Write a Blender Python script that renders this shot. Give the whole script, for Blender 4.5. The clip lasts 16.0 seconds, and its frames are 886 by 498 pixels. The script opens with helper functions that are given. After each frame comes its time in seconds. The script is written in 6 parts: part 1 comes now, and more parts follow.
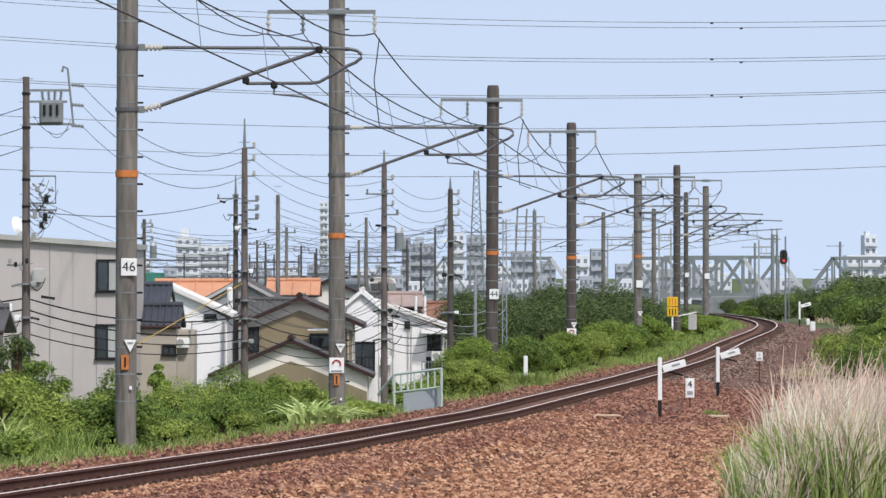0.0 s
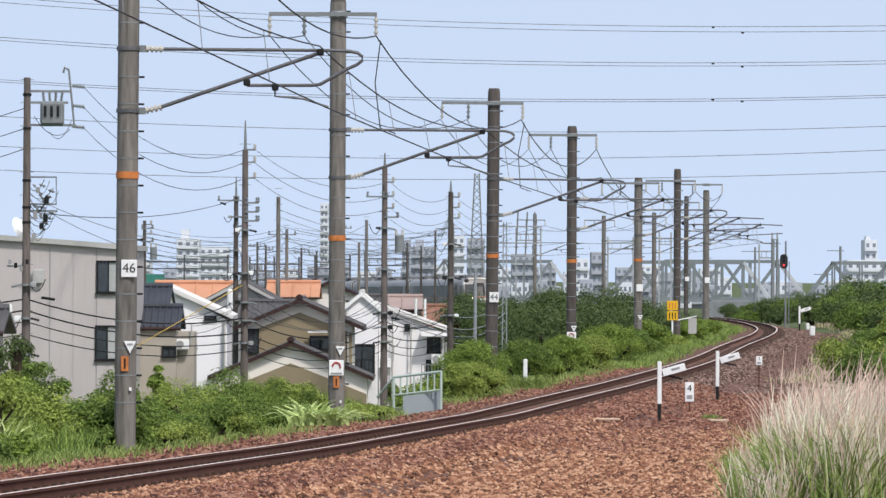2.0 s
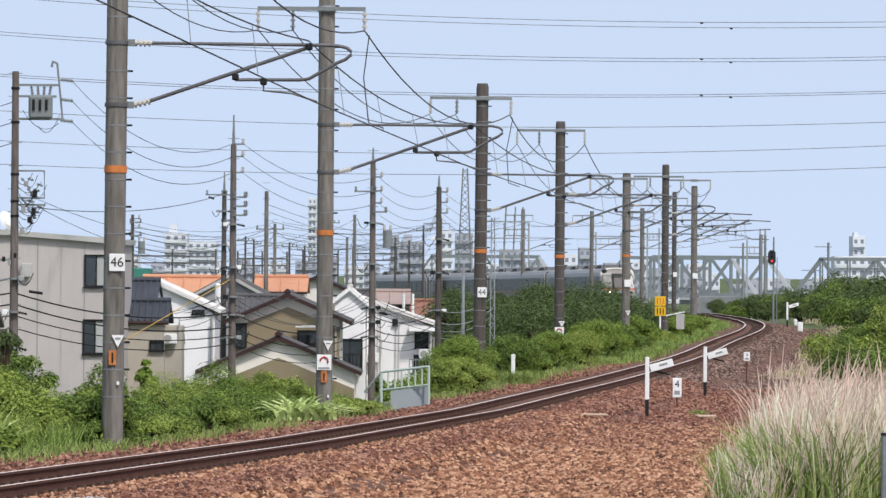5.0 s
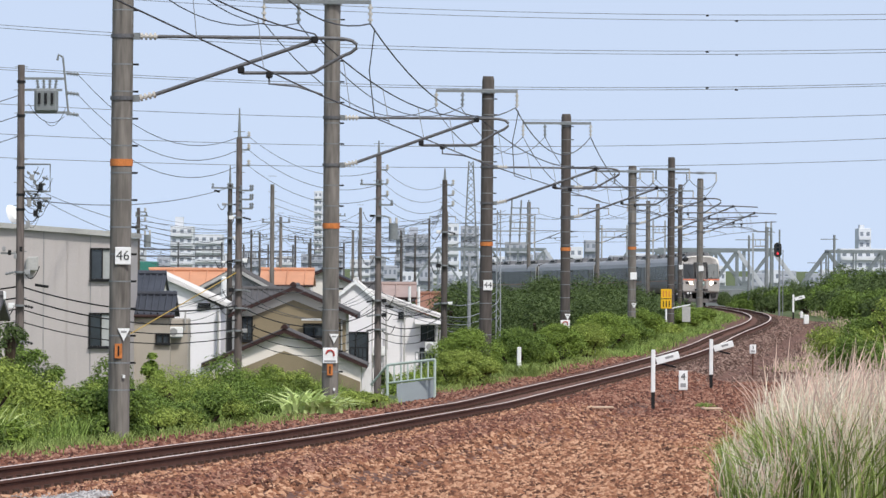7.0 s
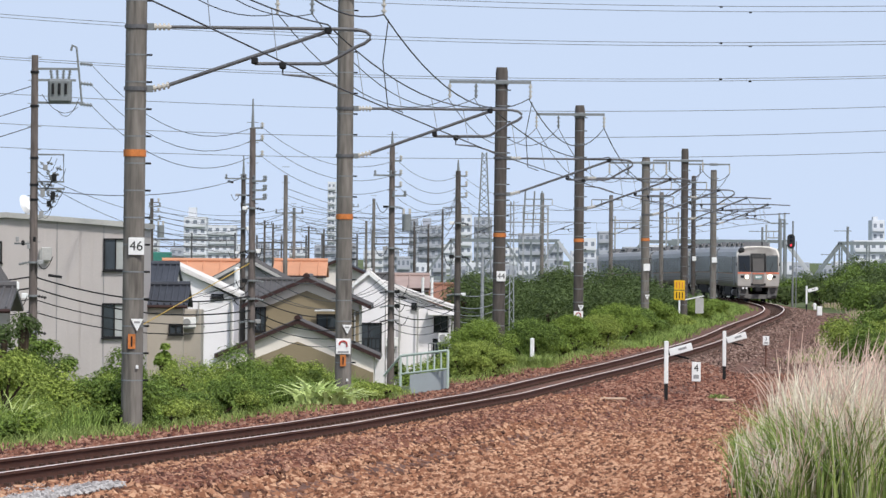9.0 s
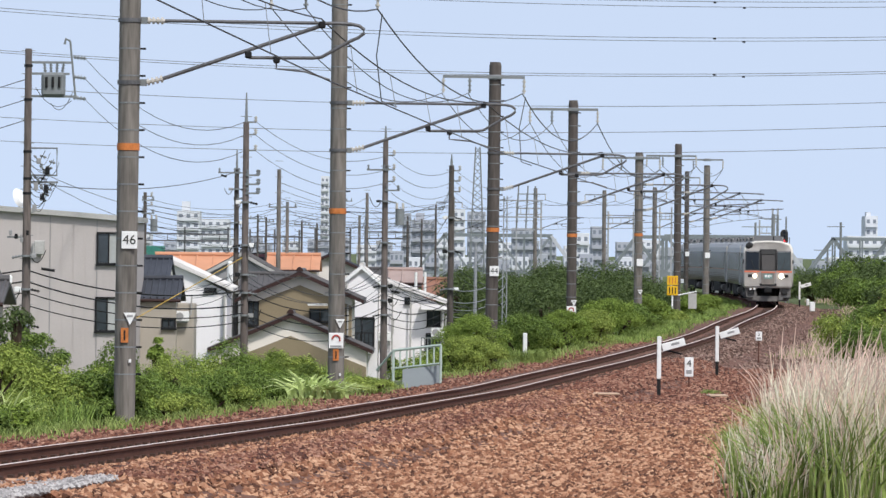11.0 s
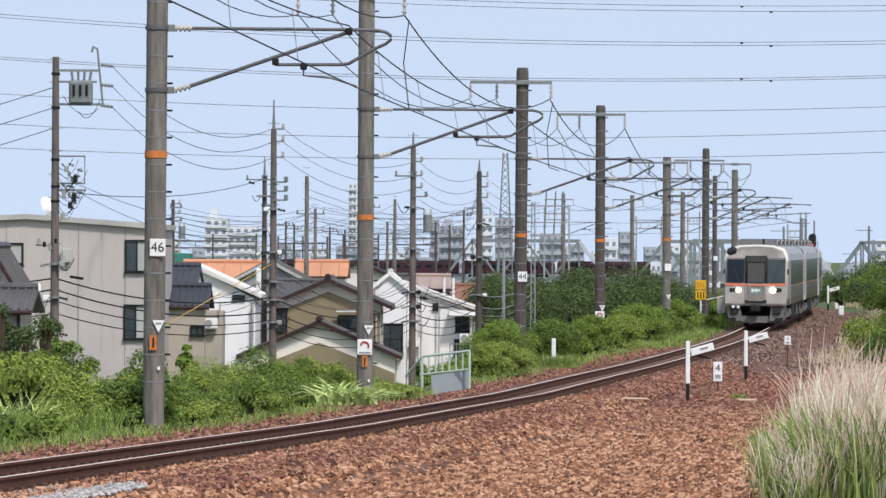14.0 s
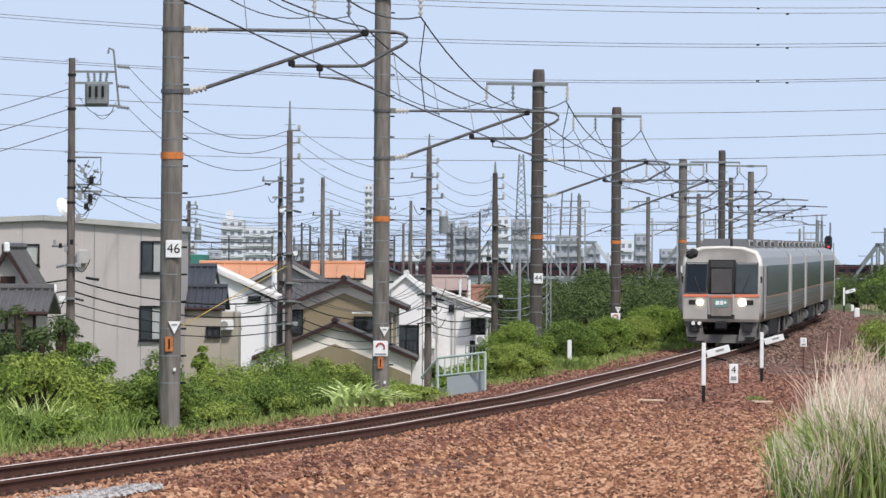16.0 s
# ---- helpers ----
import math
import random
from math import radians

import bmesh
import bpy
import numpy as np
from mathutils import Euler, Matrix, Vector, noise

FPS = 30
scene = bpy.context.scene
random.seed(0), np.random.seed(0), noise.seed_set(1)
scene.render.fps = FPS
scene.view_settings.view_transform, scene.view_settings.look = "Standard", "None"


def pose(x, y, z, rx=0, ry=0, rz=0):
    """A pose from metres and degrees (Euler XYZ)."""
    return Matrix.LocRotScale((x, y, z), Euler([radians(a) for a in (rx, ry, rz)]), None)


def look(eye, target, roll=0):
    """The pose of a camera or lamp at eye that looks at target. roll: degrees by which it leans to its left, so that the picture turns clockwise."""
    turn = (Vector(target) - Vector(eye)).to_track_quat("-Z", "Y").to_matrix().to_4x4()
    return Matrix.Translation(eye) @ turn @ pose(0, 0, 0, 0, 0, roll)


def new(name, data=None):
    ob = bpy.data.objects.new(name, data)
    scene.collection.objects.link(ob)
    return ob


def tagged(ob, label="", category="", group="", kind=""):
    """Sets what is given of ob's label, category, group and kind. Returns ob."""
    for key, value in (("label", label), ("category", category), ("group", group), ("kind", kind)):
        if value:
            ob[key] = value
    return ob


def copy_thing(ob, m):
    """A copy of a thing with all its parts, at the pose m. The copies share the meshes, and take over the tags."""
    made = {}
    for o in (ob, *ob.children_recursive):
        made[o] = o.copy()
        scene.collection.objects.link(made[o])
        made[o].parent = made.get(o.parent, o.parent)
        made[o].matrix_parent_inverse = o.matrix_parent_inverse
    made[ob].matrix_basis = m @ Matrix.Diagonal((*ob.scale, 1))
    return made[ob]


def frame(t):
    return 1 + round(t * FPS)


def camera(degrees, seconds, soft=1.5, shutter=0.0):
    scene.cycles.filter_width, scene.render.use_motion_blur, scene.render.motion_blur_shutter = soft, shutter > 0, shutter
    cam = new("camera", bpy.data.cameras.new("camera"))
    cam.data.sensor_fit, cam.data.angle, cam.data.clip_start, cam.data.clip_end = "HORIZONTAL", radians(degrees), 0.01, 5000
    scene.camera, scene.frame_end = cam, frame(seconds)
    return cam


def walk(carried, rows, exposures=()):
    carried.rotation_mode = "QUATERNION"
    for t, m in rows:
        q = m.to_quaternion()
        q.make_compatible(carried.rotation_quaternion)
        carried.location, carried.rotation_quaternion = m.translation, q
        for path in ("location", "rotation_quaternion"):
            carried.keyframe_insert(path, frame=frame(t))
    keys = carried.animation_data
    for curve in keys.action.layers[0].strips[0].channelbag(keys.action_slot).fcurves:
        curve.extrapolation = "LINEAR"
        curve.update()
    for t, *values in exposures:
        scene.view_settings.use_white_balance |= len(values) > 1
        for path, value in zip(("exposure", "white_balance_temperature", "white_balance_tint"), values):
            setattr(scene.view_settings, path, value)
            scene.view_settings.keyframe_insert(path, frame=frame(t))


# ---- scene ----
# The camera stands on a bank beside the line and is only turned a little by hand.
EYE = 3.45
cam = camera(10.665, 16.0, soft=1.45)
TURNS = [
    (0.0, 0.2524, 0.000, 0.0000),
    (0.5, 0.2410, -0.071, -0.0480),
    (1.0, 0.2476, -0.153, -0.0730),
    (1.5, 0.2551, -0.196, -0.0380),
    (2.0, 0.2865, -0.271, 0.0018),
    (2.5, 0.3108, -0.322, 0.0351),
    (3.0, 0.3120, -0.382, 0.0030),
    (3.5, 0.2805, -0.432, -0.0678),
    (4.0, 0.2495, -0.407, -0.1427),
    (6.5, 0.1796, -0.467, -0.1205),
    (7.0, 0.1408, -0.360, -0.0719),
    (7.5, 0.1103, -0.381, -0.0106),
    (8.0, 0.0567, -0.362, 0.0342),
    (8.5, 0.0405, -0.423, 0.0724),
    (9.0, 0.0312, -0.460, 0.0881),
    (11.5, -0.0380, -0.631, -0.0044),
    (12.0, 0.0005, -0.576, -0.0055),
    (12.5, 0.0065, -0.520, 0.0152),
    (13.0, 0.0321, -0.465, 0.0893),
    (13.5, 0.0209, -0.380, 0.2000),
    (14.0, 0.0358, -0.308, 0.3445),
    (14.5, 0.0626, -0.249, 0.4623),
    (15.0, 0.0904, -0.206, 0.5348),
    (15.5, 0.0925, -0.264, 0.5447),
    (16.0, 0.0536, -0.371, 0.5363),
]
walk(cam, [(t, pose(0, 0, EYE, 90 + pitch, roll, yaw)) for t, pitch, roll, yaw in TURNS])

# ---- light: hazy bright daylight ----
world = bpy.data.worlds.new("sky")
scene.world = world
world.use_nodes = True
wn, wl = world.node_tree.nodes, world.node_tree.links
sky = wn.new("ShaderNodeTexSky")
sky.sky_type = "NISHITA"
sky.sun_disc = False
sky.sun_elevation, sky.sun_rotation = radians(50), radians(152)
sky.air_density, sky.dust_density, sky.ozone_density = 1.0, 1.5, 1.0
lift = wn.new("ShaderNodeVectorMath")
lift.operation, lift.inputs[1].default_value = "ADD", (0, 0, 0.3)
wl.new(wn.new("ShaderNodeTexCoord").outputs["Generated"], lift.inputs[0])
wl.new(lift.outputs[0], sky.inputs[0])
haze = wn.new("ShaderNodeMix")
haze.data_type = "RGBA"
haze.inputs["Factor"].default_value = 0.5
wl.new(sky.outputs[0], haze.inputs["A"])
haze.inputs["B"].default_value = (7.05, 7.85, 9.35, 1)
wl.new(haze.outputs["Result"], wn["Background"].inputs[0])
wn["Background"].inputs[1].default_value = 0.14
sun = new("sun", bpy.data.lights.new("sun", "SUN"))
sun.data.energy, sun.data.angle, sun.data.color = 3.4, radians(6), (1.0, 0.96, 0.9)
sun.matrix_world = look((0, 0, 50), (-0.3 * 50, 0.56 * 50, 50 - 0.77 * 50))
scene.view_settings.exposure = 0.0


# ---- materials ----
def material(name, color, rough=0.7, metal=0.0, vary=0.25, scale=6.0, fine=60.0, bump=0.15, other=None, mid=None, island=0.0, coat=0.0, thin=0.0, streak=1.0, spec=None):
    """A procedural surface: two scales of noise between two tones, a little relief."""
    m = bpy.data.materials.new(name)
    m.use_nodes = True
    n, l = m.node_tree.nodes, m.node_tree.links
    b = n["Principled BSDF"]
    b.inputs["Roughness"].default_value, b.inputs["Metallic"].default_value = rough, metal
    b.inputs["Coat Weight"].default_value = coat
    b.inputs["Specular IOR Level"].default_value = spec if spec is not None else 0.5 if rough < 0.5 else 0.2
    tc = n.new("ShaderNodeTexCoord")
    big, small = n.new("ShaderNodeTexNoise"), n.new("ShaderNodeTexNoise")
    big.inputs["Scale"].default_value, small.inputs["Scale"].default_value = scale, fine
    big.inputs["Detail"].default_value = small.inputs["Detail"].default_value = 4
    mp = n.new("ShaderNodeMapping")
    mp.inputs["Scale"].default_value = (1, 1, streak)
    l.new(tc.outputs["Object"], mp.inputs["Vector"])
    l.new(mp.outputs[0], big.inputs["Vector"])
    l.new(mp.outputs[0], small.inputs["Vector"])
    add = n.new("ShaderNodeMath")
    add.operation = "MULTIPLY_ADD"
    l.new(small.outputs["Fac"], add.inputs[0])
    add.inputs[1].default_value = 0.5
    half = n.new("ShaderNodeMath")
    half.operation = "MULTIPLY"
    half.inputs[1].default_value = 0.5
    l.new(big.outputs["Fac"], half.inputs[0])
    l.new(half.outputs[0], add.inputs[2])
    value = add.outputs[0]
    if island:
        geo, obj = n.new("ShaderNodeNewGeometry"), n.new("ShaderNodeObjectInfo")
        mix = n.new("ShaderNodeMix")
        mix.inputs["Factor"].default_value = island
        l.new(value, mix.inputs["A"])
        l.new(geo.outputs["Random Per Island"], mix.inputs["B"])
        value = mix.outputs["Result"]
    ramp = n.new("ShaderNodeValToRGB")
    lo = other or tuple(c * (1 - vary) for c in color)
    hi = tuple(min(1, c * (1 + vary * 0.6)) for c in color)
    ramp.color_ramp.elements[0].color, ramp.color_ramp.elements[1].color = (*lo, 1), (*hi, 1)
    ramp.color_ramp.elements[0].position, ramp.color_ramp.elements[1].position = (0.1, 0.9) if island else (0.3, 0.7)
    if mid:
        ramp.color_ramp.elements.new(0.5).color = (*mid, 1)
    l.new(value, ramp.inputs[0])
    l.new(ramp.outputs[0], b.inputs["Base Color"])
    if bump:
        bp = n.new("ShaderNodeBump")
        bp.inputs["Strength"].default_value, bp.inputs["Distance"].default_value = bump, 0.02
        l.new(small.outputs["Fac"], bp.inputs["Height"])
        l.new(bp.outputs[0], b.inputs["Normal"])
    if thin:
        tr, ad = n.new("ShaderNodeBsdfTranslucent"), n.new("ShaderNodeMixShader")
        l.new(ramp.outputs[0], tr.inputs["Color"])
        ad.inputs[0].default_value = thin
        l.new(b.outputs[0], ad.inputs[1])
        l.new(tr.outputs[0], ad.inputs[2])
        l.new(ad.outputs[0], n["Material Output"].inputs["Surface"])
    return m


def glow(name, color, strength):
    m = material(name, color, 0.3, bump=0, vary=0)
    b = m.node_tree.nodes["Principled BSDF"]
    b.inputs["Emission Color"].default_value = (*color, 1)
    b.inputs["Emission Strength"].default_value = strength
    return m


CONCRETE = material("weathered_concrete", (0.185, 0.168, 0.15), 0.85, vary=0.6, scale=5, fine=14, streak=0.12)
CONCRETE_DARK = material("dark_concrete", (0.095, 0.082, 0.074), 0.85, vary=0.5, scale=5, fine=14, streak=0.12)
CONCRETE_BROWN = material("brown_grey_concrete", (0.15, 0.125, 0.115), 0.85, vary=0.5, scale=5, fine=14, streak=0.12)
GUY_YELLOW = material("faded_yellow_sleeve", (0.5, 0.33, 0.07), 0.6, vary=0.3, scale=8)
CONCRETE_PALE = material("pale_concrete", (0.42, 0.41, 0.39), 0.85, vary=0.2, scale=1.0, fine=12)
ZINC = material("galvanised_steel", (0.38, 0.39, 0.4), 0.5, 0.6, vary=0.25, scale=3, fine=40)
GREY_STEEL = material("grey_painted_steel", (0.2, 0.215, 0.22), 0.55, 0.0, vary=0.3, scale=2, fine=20)
PIPE_STEEL = material("dull_steel_pipe", (0.12, 0.12, 0.125), 0.5, 0.2, vary=0.4, scale=2, fine=20)
DARK_STEEL = material("dark_steel", (0.018, 0.018, 0.019), 0.8, 0.0, vary=0.3)
PORCELAIN = material("porcelain", (0.5, 0.47, 0.42), 0.25, vary=0.1)
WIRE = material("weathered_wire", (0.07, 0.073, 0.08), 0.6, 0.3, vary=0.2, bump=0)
# Wire tone lightened for distance: the fading of haze put into the colour.
WIRE_FAR = material("hazed_distant_conductor", (0.17, 0.175, 0.185), 0.6, 0.3, vary=0.2, bump=0)
WIRE_PALE = material("aluminium_wire", (0.3, 0.31, 0.33), 0.5, 0.4, vary=0.2, bump=0)
WHITE = material("white_enamel", (0.78, 0.78, 0.77), 0.5, vary=0.12, scale=4)
BLACK = material("black_enamel", (0.03, 0.03, 0.03), 0.6, vary=0.2)
ORANGE = material("orange_paint", (0.54, 0.185, 0.055), 0.6, vary=0.45, scale=8)
YELLOW = material("yellow_enamel", (0.72, 0.42, 0.02), 0.5, vary=0.15, scale=8)
RAIL_SIDE = material("rusty_rail", (0.105, 0.046, 0.032), 0.95, 0.0, vary=0.35, scale=2, fine=40)
RAIL_TOP = material("polished_rail", (0.86, 0.7, 0.6), 0.42, 0.4, vary=0.15, scale=1)
SLEEPER = material("dusty_sleeper", (0.075, 0.045, 0.034), 0.9, vary=0.4, scale=4, fine=40)
BALLAST_BED = material("ballast_bed", (0.15, 0.075, 0.052), 0.95, vary=0.5, scale=0.5, fine=14, bump=0.6, other=(0.06, 0.033, 0.027))
EARTH = material("grassy_earth", (0.1, 0.12, 0.05), 0.95, vary=0.5, scale=0.15, fine=6, bump=0.4, other=(0.05, 0.07, 0.025))
STONE = material("rust_red_ballast_stones", (0.405, 0.245, 0.155), 0.9, vary=0.6, scale=0.6, fine=30, other=(0.05, 0.024, 0.018), mid=(0.262, 0.117, 0.066), island=0.75)
STONE_DARK = material("dark_red_ballast_stones", (0.27, 0.155, 0.11), 0.9, vary=0.6, scale=0.6, fine=30, other=(0.035, 0.017, 0.015), mid=(0.17, 0.068, 0.045), island=0.75)
STONE_FAR = material("dull_brown_ballast_stones", (0.24, 0.17, 0.14), 0.9, vary=0.6, scale=0.6, fine=30, other=(0.04, 0.026, 0.022), mid=(0.13, 0.075, 0.058), island=0.75)
STONE_GREY = material("grey_ballast_stones", (0.4, 0.38, 0.37), 0.9, vary=0.5, scale=0.6, fine=30, other=(0.16, 0.15, 0.15), island=0.7)


# ---- helpers for meshes ----
def part(name, bm, mat, parent=None, label=""):
    me = bpy.data.meshes.new(name)
    bm.to_mesh(me)
    bm.free()
    for one in mat if isinstance(mat, (list, tuple)) else [mat]:
        me.materials.append(one)
    ob = new(name, me)
    if parent is not None:
        ob.parent = parent
    if label:
        tagged(ob, label)
    return ob


def thing(name, place, label, category, group="", kind="", rz=0.0):
    ob = new(name)
    ob.matrix_basis = pose(*place, 0, 0, rz)
    return tagged(ob, label, category, group, kind)


def box(bm, cx, cy, cz, sx, sy, sz, m=None, bevel=0.0):
    mat = Matrix.Translation((cx, cy, cz)) @ (m or Matrix()) @ Matrix.Diagonal((sx, sy, sz, 1))
    made = bmesh.ops.create_cube(bm, size=1, matrix=mat)["verts"]
    if bevel:
        edges = list({e for v in made for e in v.link_edges})
        bmesh.ops.bevel(bm, geom=edges, offset=bevel, segments=1, affect="EDGES")
    return bm


def rod(bm, a, b, r0, r1=None, n=8):
    a, b = Vector(a), Vector(b)
    d = b - a
    m = Matrix.Translation((a + b) / 2) @ d.to_track_quat("Z", "Y").to_matrix().to_4x4()
    bmesh.ops.create_cone(bm, cap_ends=True, segments=n, radius1=r0, radius2=r0 if r1 is None else r1, depth=d.length, matrix=m)
    return bm


def tube(bm, pts, r, n=5):
    """A round wire or pipe through the points."""
    pts = [Vector(p) for p in pts]
    rings = []
    for i, p in enumerate(pts):
        d = (pts[min(i + 1, len(pts) - 1)] - pts[max(i - 1, 0)]).normalized()
        side = d.cross(Vector((0, 0, 1)))
        side = side.normalized() if side.length > 1e-3 else Vector((1, 0, 0))
        up = side.cross(d)
        rings.append([bm.verts.new(p + r * (math.cos(k * math.tau / n) * side + math.sin(k * math.tau / n) * up)) for k in range(n)])
    for a, b in zip(rings, rings[1:]):
        for k in range(n):
            bm.faces.new((a[k], a[(k + 1) % n], b[(k + 1) % n], b[k]))
    bm.faces.new(rings[0][::-1]), bm.faces.new(rings[-1])
    return bm


def sag(a, b, drop, n=14):
    a, b = Vector(a), Vector(b)
    return [a.lerp(b, i / n) - Vector((0, 0, 4 * drop * (i / n) * (1 - i / n))) for i in range(n + 1)]


def slab(bm, outline, depth, plane="xz"):
    """A flat plate of the given outline, extruded along y (plane xz), z (xy) or x (yz)."""
    def put(a, b, d):
        return {"xz": (a, d, b), "xy": (a, b, d), "yz": (d, a, b)}[plane]
    f = [bm.verts.new(put(a, b, -depth / 2)) for a, b in outline]
    g = [bm.verts.new(put(a, b, depth / 2)) for a, b in outline]
    k = len(f)
    bm.faces.new(f), bm.faces.new(g[::-1])
    for i in range(k):
        bm.faces.new((f[i], g[i], g[(i + 1) % k], f[(i + 1) % k]))
    bmesh.ops.recalc_face_normals(bm, faces=bm.faces)
    return bm


def joined(name, verts, faces, mat, parent=None, label=""):
    me = bpy.data.meshes.new(name)
    me.from_pydata(verts, [], faces)
    me.materials.append(mat)
    ob = new(name, me)
    if parent is not None:
        ob.parent = parent
    if label:
        tagged(ob, label)
    return ob


def words(text, size, mat, parent, place, rz=0.0, name="lettering"):
    """Raised letters facing the viewer (towards -y)."""
    cu = bpy.data.curves.new(name, "FONT")
    cu.body, cu.size, cu.extrude, cu.align_x, cu.align_y = text, size, 0.004, "CENTER", "CENTER"
    tmp = bpy.data.objects.new(name, cu)
    me = bpy.data.meshes.new_from_object(tmp)
    bpy.data.objects.remove(tmp)
    me.materials.clear()
    me.materials.append(mat)
    ob = new(name, me)
    ob.parent = parent
    ob.matrix_basis = pose(*place, 90, 0, rz)
    return ob


# ---- the line: plan, levels ----
BEND = ((0, 0.115), (125, 0.123), (148, 0.13), (170, 0.122), (205, 0.092), (230, 0.108), (250, 0.102), (275, 0.07), (300, 0.03), (320, 0.0), (344, -0.035), (363, -0.075), (385, -0.16), (419, -0.23), (477, -0.28), (700, -0.3))
YS = np.arange(0.0, 701.0)
XS = np.concatenate([[0.0], np.cumsum((np.interp(YS, *zip(*BEND))[1:] + np.interp(YS, *zip(*BEND))[:-1]) / 2)])
XS += 1.2 - np.interp(113.5, YS, XS)
LEVEL = ((0, 1.6), (51, 0.9), (84, 0.39), (113, 0.09), (145, 0.03), (205, 0.12), (271, 0.26), (347, 0.28), (365, 0.12), (416, -0.4), (450, -0.75), (480, -1.0), (700, -2.0))
ARC = np.concatenate([[0.0], np.cumsum(np.hypot(1.0, np.diff(XS)))])


def track_x(y):
    return float(np.interp(y, YS, XS))


def rail_z(y):
    return float(np.interp(y, *zip(*LEVEL)))


def track_slope(y):
    return float(np.interp(y, *zip(*BEND)))


def smooth(a, b, v):
    t = np.clip((v - a) / (b - a), 0, 1)
    return t * t * (3 - 2 * t)


def ground_z(x, y):
    """Height of the ground: the railway bank, the lower town beside it, a shoulder that rises on the other side."""
    x, y = np.asarray(x, float), np.asarray(y, float)
    u = x - np.interp(y, YS, XS)
    bed = np.interp(y, *zip(*LEVEL)) - 0.42
    left = bed - (bed + 4.8) * smooth(4.6, 13.0, -u)
    right = bed + 0.5 * smooth(5.0, 14.0, u) - 0.12 * smooth(1.6, 3.0, u)
    z = np.where(u < 0, left + 0.26 * (1 - smooth(3.2, 4.8, -u)), right + 0.21 * (1 - smooth(1.9, 3.3, u)))
    z = z - 0.3 * np.exp(-((y - 124) / 4.5) ** 2) * smooth(2.2, 3.1, -u) * (u < 0)
    far = smooth(520, 800, y)
    z = z * (1 - far) - 5.0 * far
    near = smooth(46, 26, y)
    return z * (1 - near) + np.maximum(z, 1.75) * near


def ground_sheet():
    ys = np.concatenate([np.arange(-60, 40, 10.0), np.arange(40, 150, 1.0), np.arange(150, 520, 4.0), np.geomspace(520, 4600, 30)])
    us = np.concatenate([-np.geomspace(1500, 16, 26), np.arange(-15, 20, 0.7), np.geomspace(21, 1500, 26)])
    X = np.interp(ys, YS, XS)[:, None] + us[None, :] * (1 + np.maximum(0, ys[:, None] - 600) / 900)
    Y = np.repeat(ys[:, None], len(us), 1)
    Z = ground_z(X, Y)
    bump = np.array([[noise.noise((a * 0.5, b * 0.5, 0)) for a, b in zip(ra, rb)] for ra, rb in zip(X, Y)])
    Z = Z + np.where((us > -3.4) & (us < 12), 0.02, 0.07)[None, :] * bump * (np.abs(us)[None, :] > 1.7)
    w = len(us)
    verts = np.stack([X, Y, Z], -1).reshape(-1, 3)
    me = bpy.data.meshes.new("ground")
    faces = [(r * w + c, r * w + c + 1, (r + 1) * w + c + 1, (r + 1) * w + c) for r in range(len(ys) - 1) for c in range(w - 1)]
    me.from_pydata(verts.tolist(), [], faces)
    me.materials.append(EARTH)
    me.materials.append(BALLAST_BED)
    mids = [(us[i % w], verts[i][1]) for i in (f[0] for f in faces)]
    edge = [1 if (-3.4 < u < 3.3 + 9 * (1 - float(smooth(120, 290, y))) and 30 < y < 520) else 0 for u, y in mids]
    me.polygons.foreach_set("material_index", edge)
    me.polygons.foreach_set("use_smooth", [True] * len(faces))
    tagged(new("ground", me), "red ballast and grassy earth of a railway bank", "ground", kind="structure")


ground_sheet()


def along(y, u, z=0.0):
    """A place beside the line: u metres to the right of the centre, z over the rails."""
    s = track_slope(y)
    k = 1 / math.hypot(1, s)
    return Vector((track_x(y) + u * k, y - u * s * k, rail_z(y) + z))


def railway():
    line = thing("railway_track", (0, 0, 0), "single curved railway track with rusty rails on ballast", "railway track", kind="structure")
    prof = [(-0.072, 0), (0.072, 0), (0.072, 0.016), (0.013, 0.04), (0.013, 0.125), (0.036, 0.14), (0.036, 0.174), (-0.036, 0.174), (-0.036, 0.14), (-0.013, 0.125), (-0.013, 0.04), (-0.072, 0.016)]
    ys = list(np.concatenate([np.arange(28, 120, 3.0), np.arange(120, 640, 4.0)]))
    for side in (-1, 1):
        verts, faces, k = [], [], len(prof)
        for y in ys:
            for a, b in prof:
                verts.append(along(y, side * 0.567 + a, b - 0.174))
        for i in range(len(ys) - 1):
            for j in range(k):
                faces.append((i * k + j, i * k + (j + 1) % k, (i + 1) * k + (j + 1) % k, (i + 1) * k + j))
        rail = joined("rail", verts, faces, RAIL_SIDE, line, "rust-brown steel rail with a polished top")
        rail.data.materials.append(RAIL_TOP)
        for i, p in enumerate(rail.data.polygons):
            if i % k == 6:
                p.material_index = 1
    return line


TRACK = railway()

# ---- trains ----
# One steel in two tones: dark reflections painted on sides, light on roofs.
STEEL = material("shaded_stainless_steel", (0.125, 0.11, 0.095), 0.35, 0.6, vary=0.12, scale=0.6, fine=30, bump=0.03)
STEEL_ROOF = material("sunlit_steel_roof", (0.33, 0.32, 0.31), 0.4, 0.4, vary=0.15, scale=0.8, fine=30, bump=0.03)
# Brown tint stands for the ballast mirrored in the lower side.
CORRUGATED = material("ballast_reflecting_corrugation", (0.12, 0.088, 0.064), 0.45, 0.3, vary=0.3, scale=0.8, fine=30, bump=0.03)
ROOF_GREY = material("dark_grey_roof_paint", (0.11, 0.11, 0.114), 0.6, vary=0.2, scale=2)
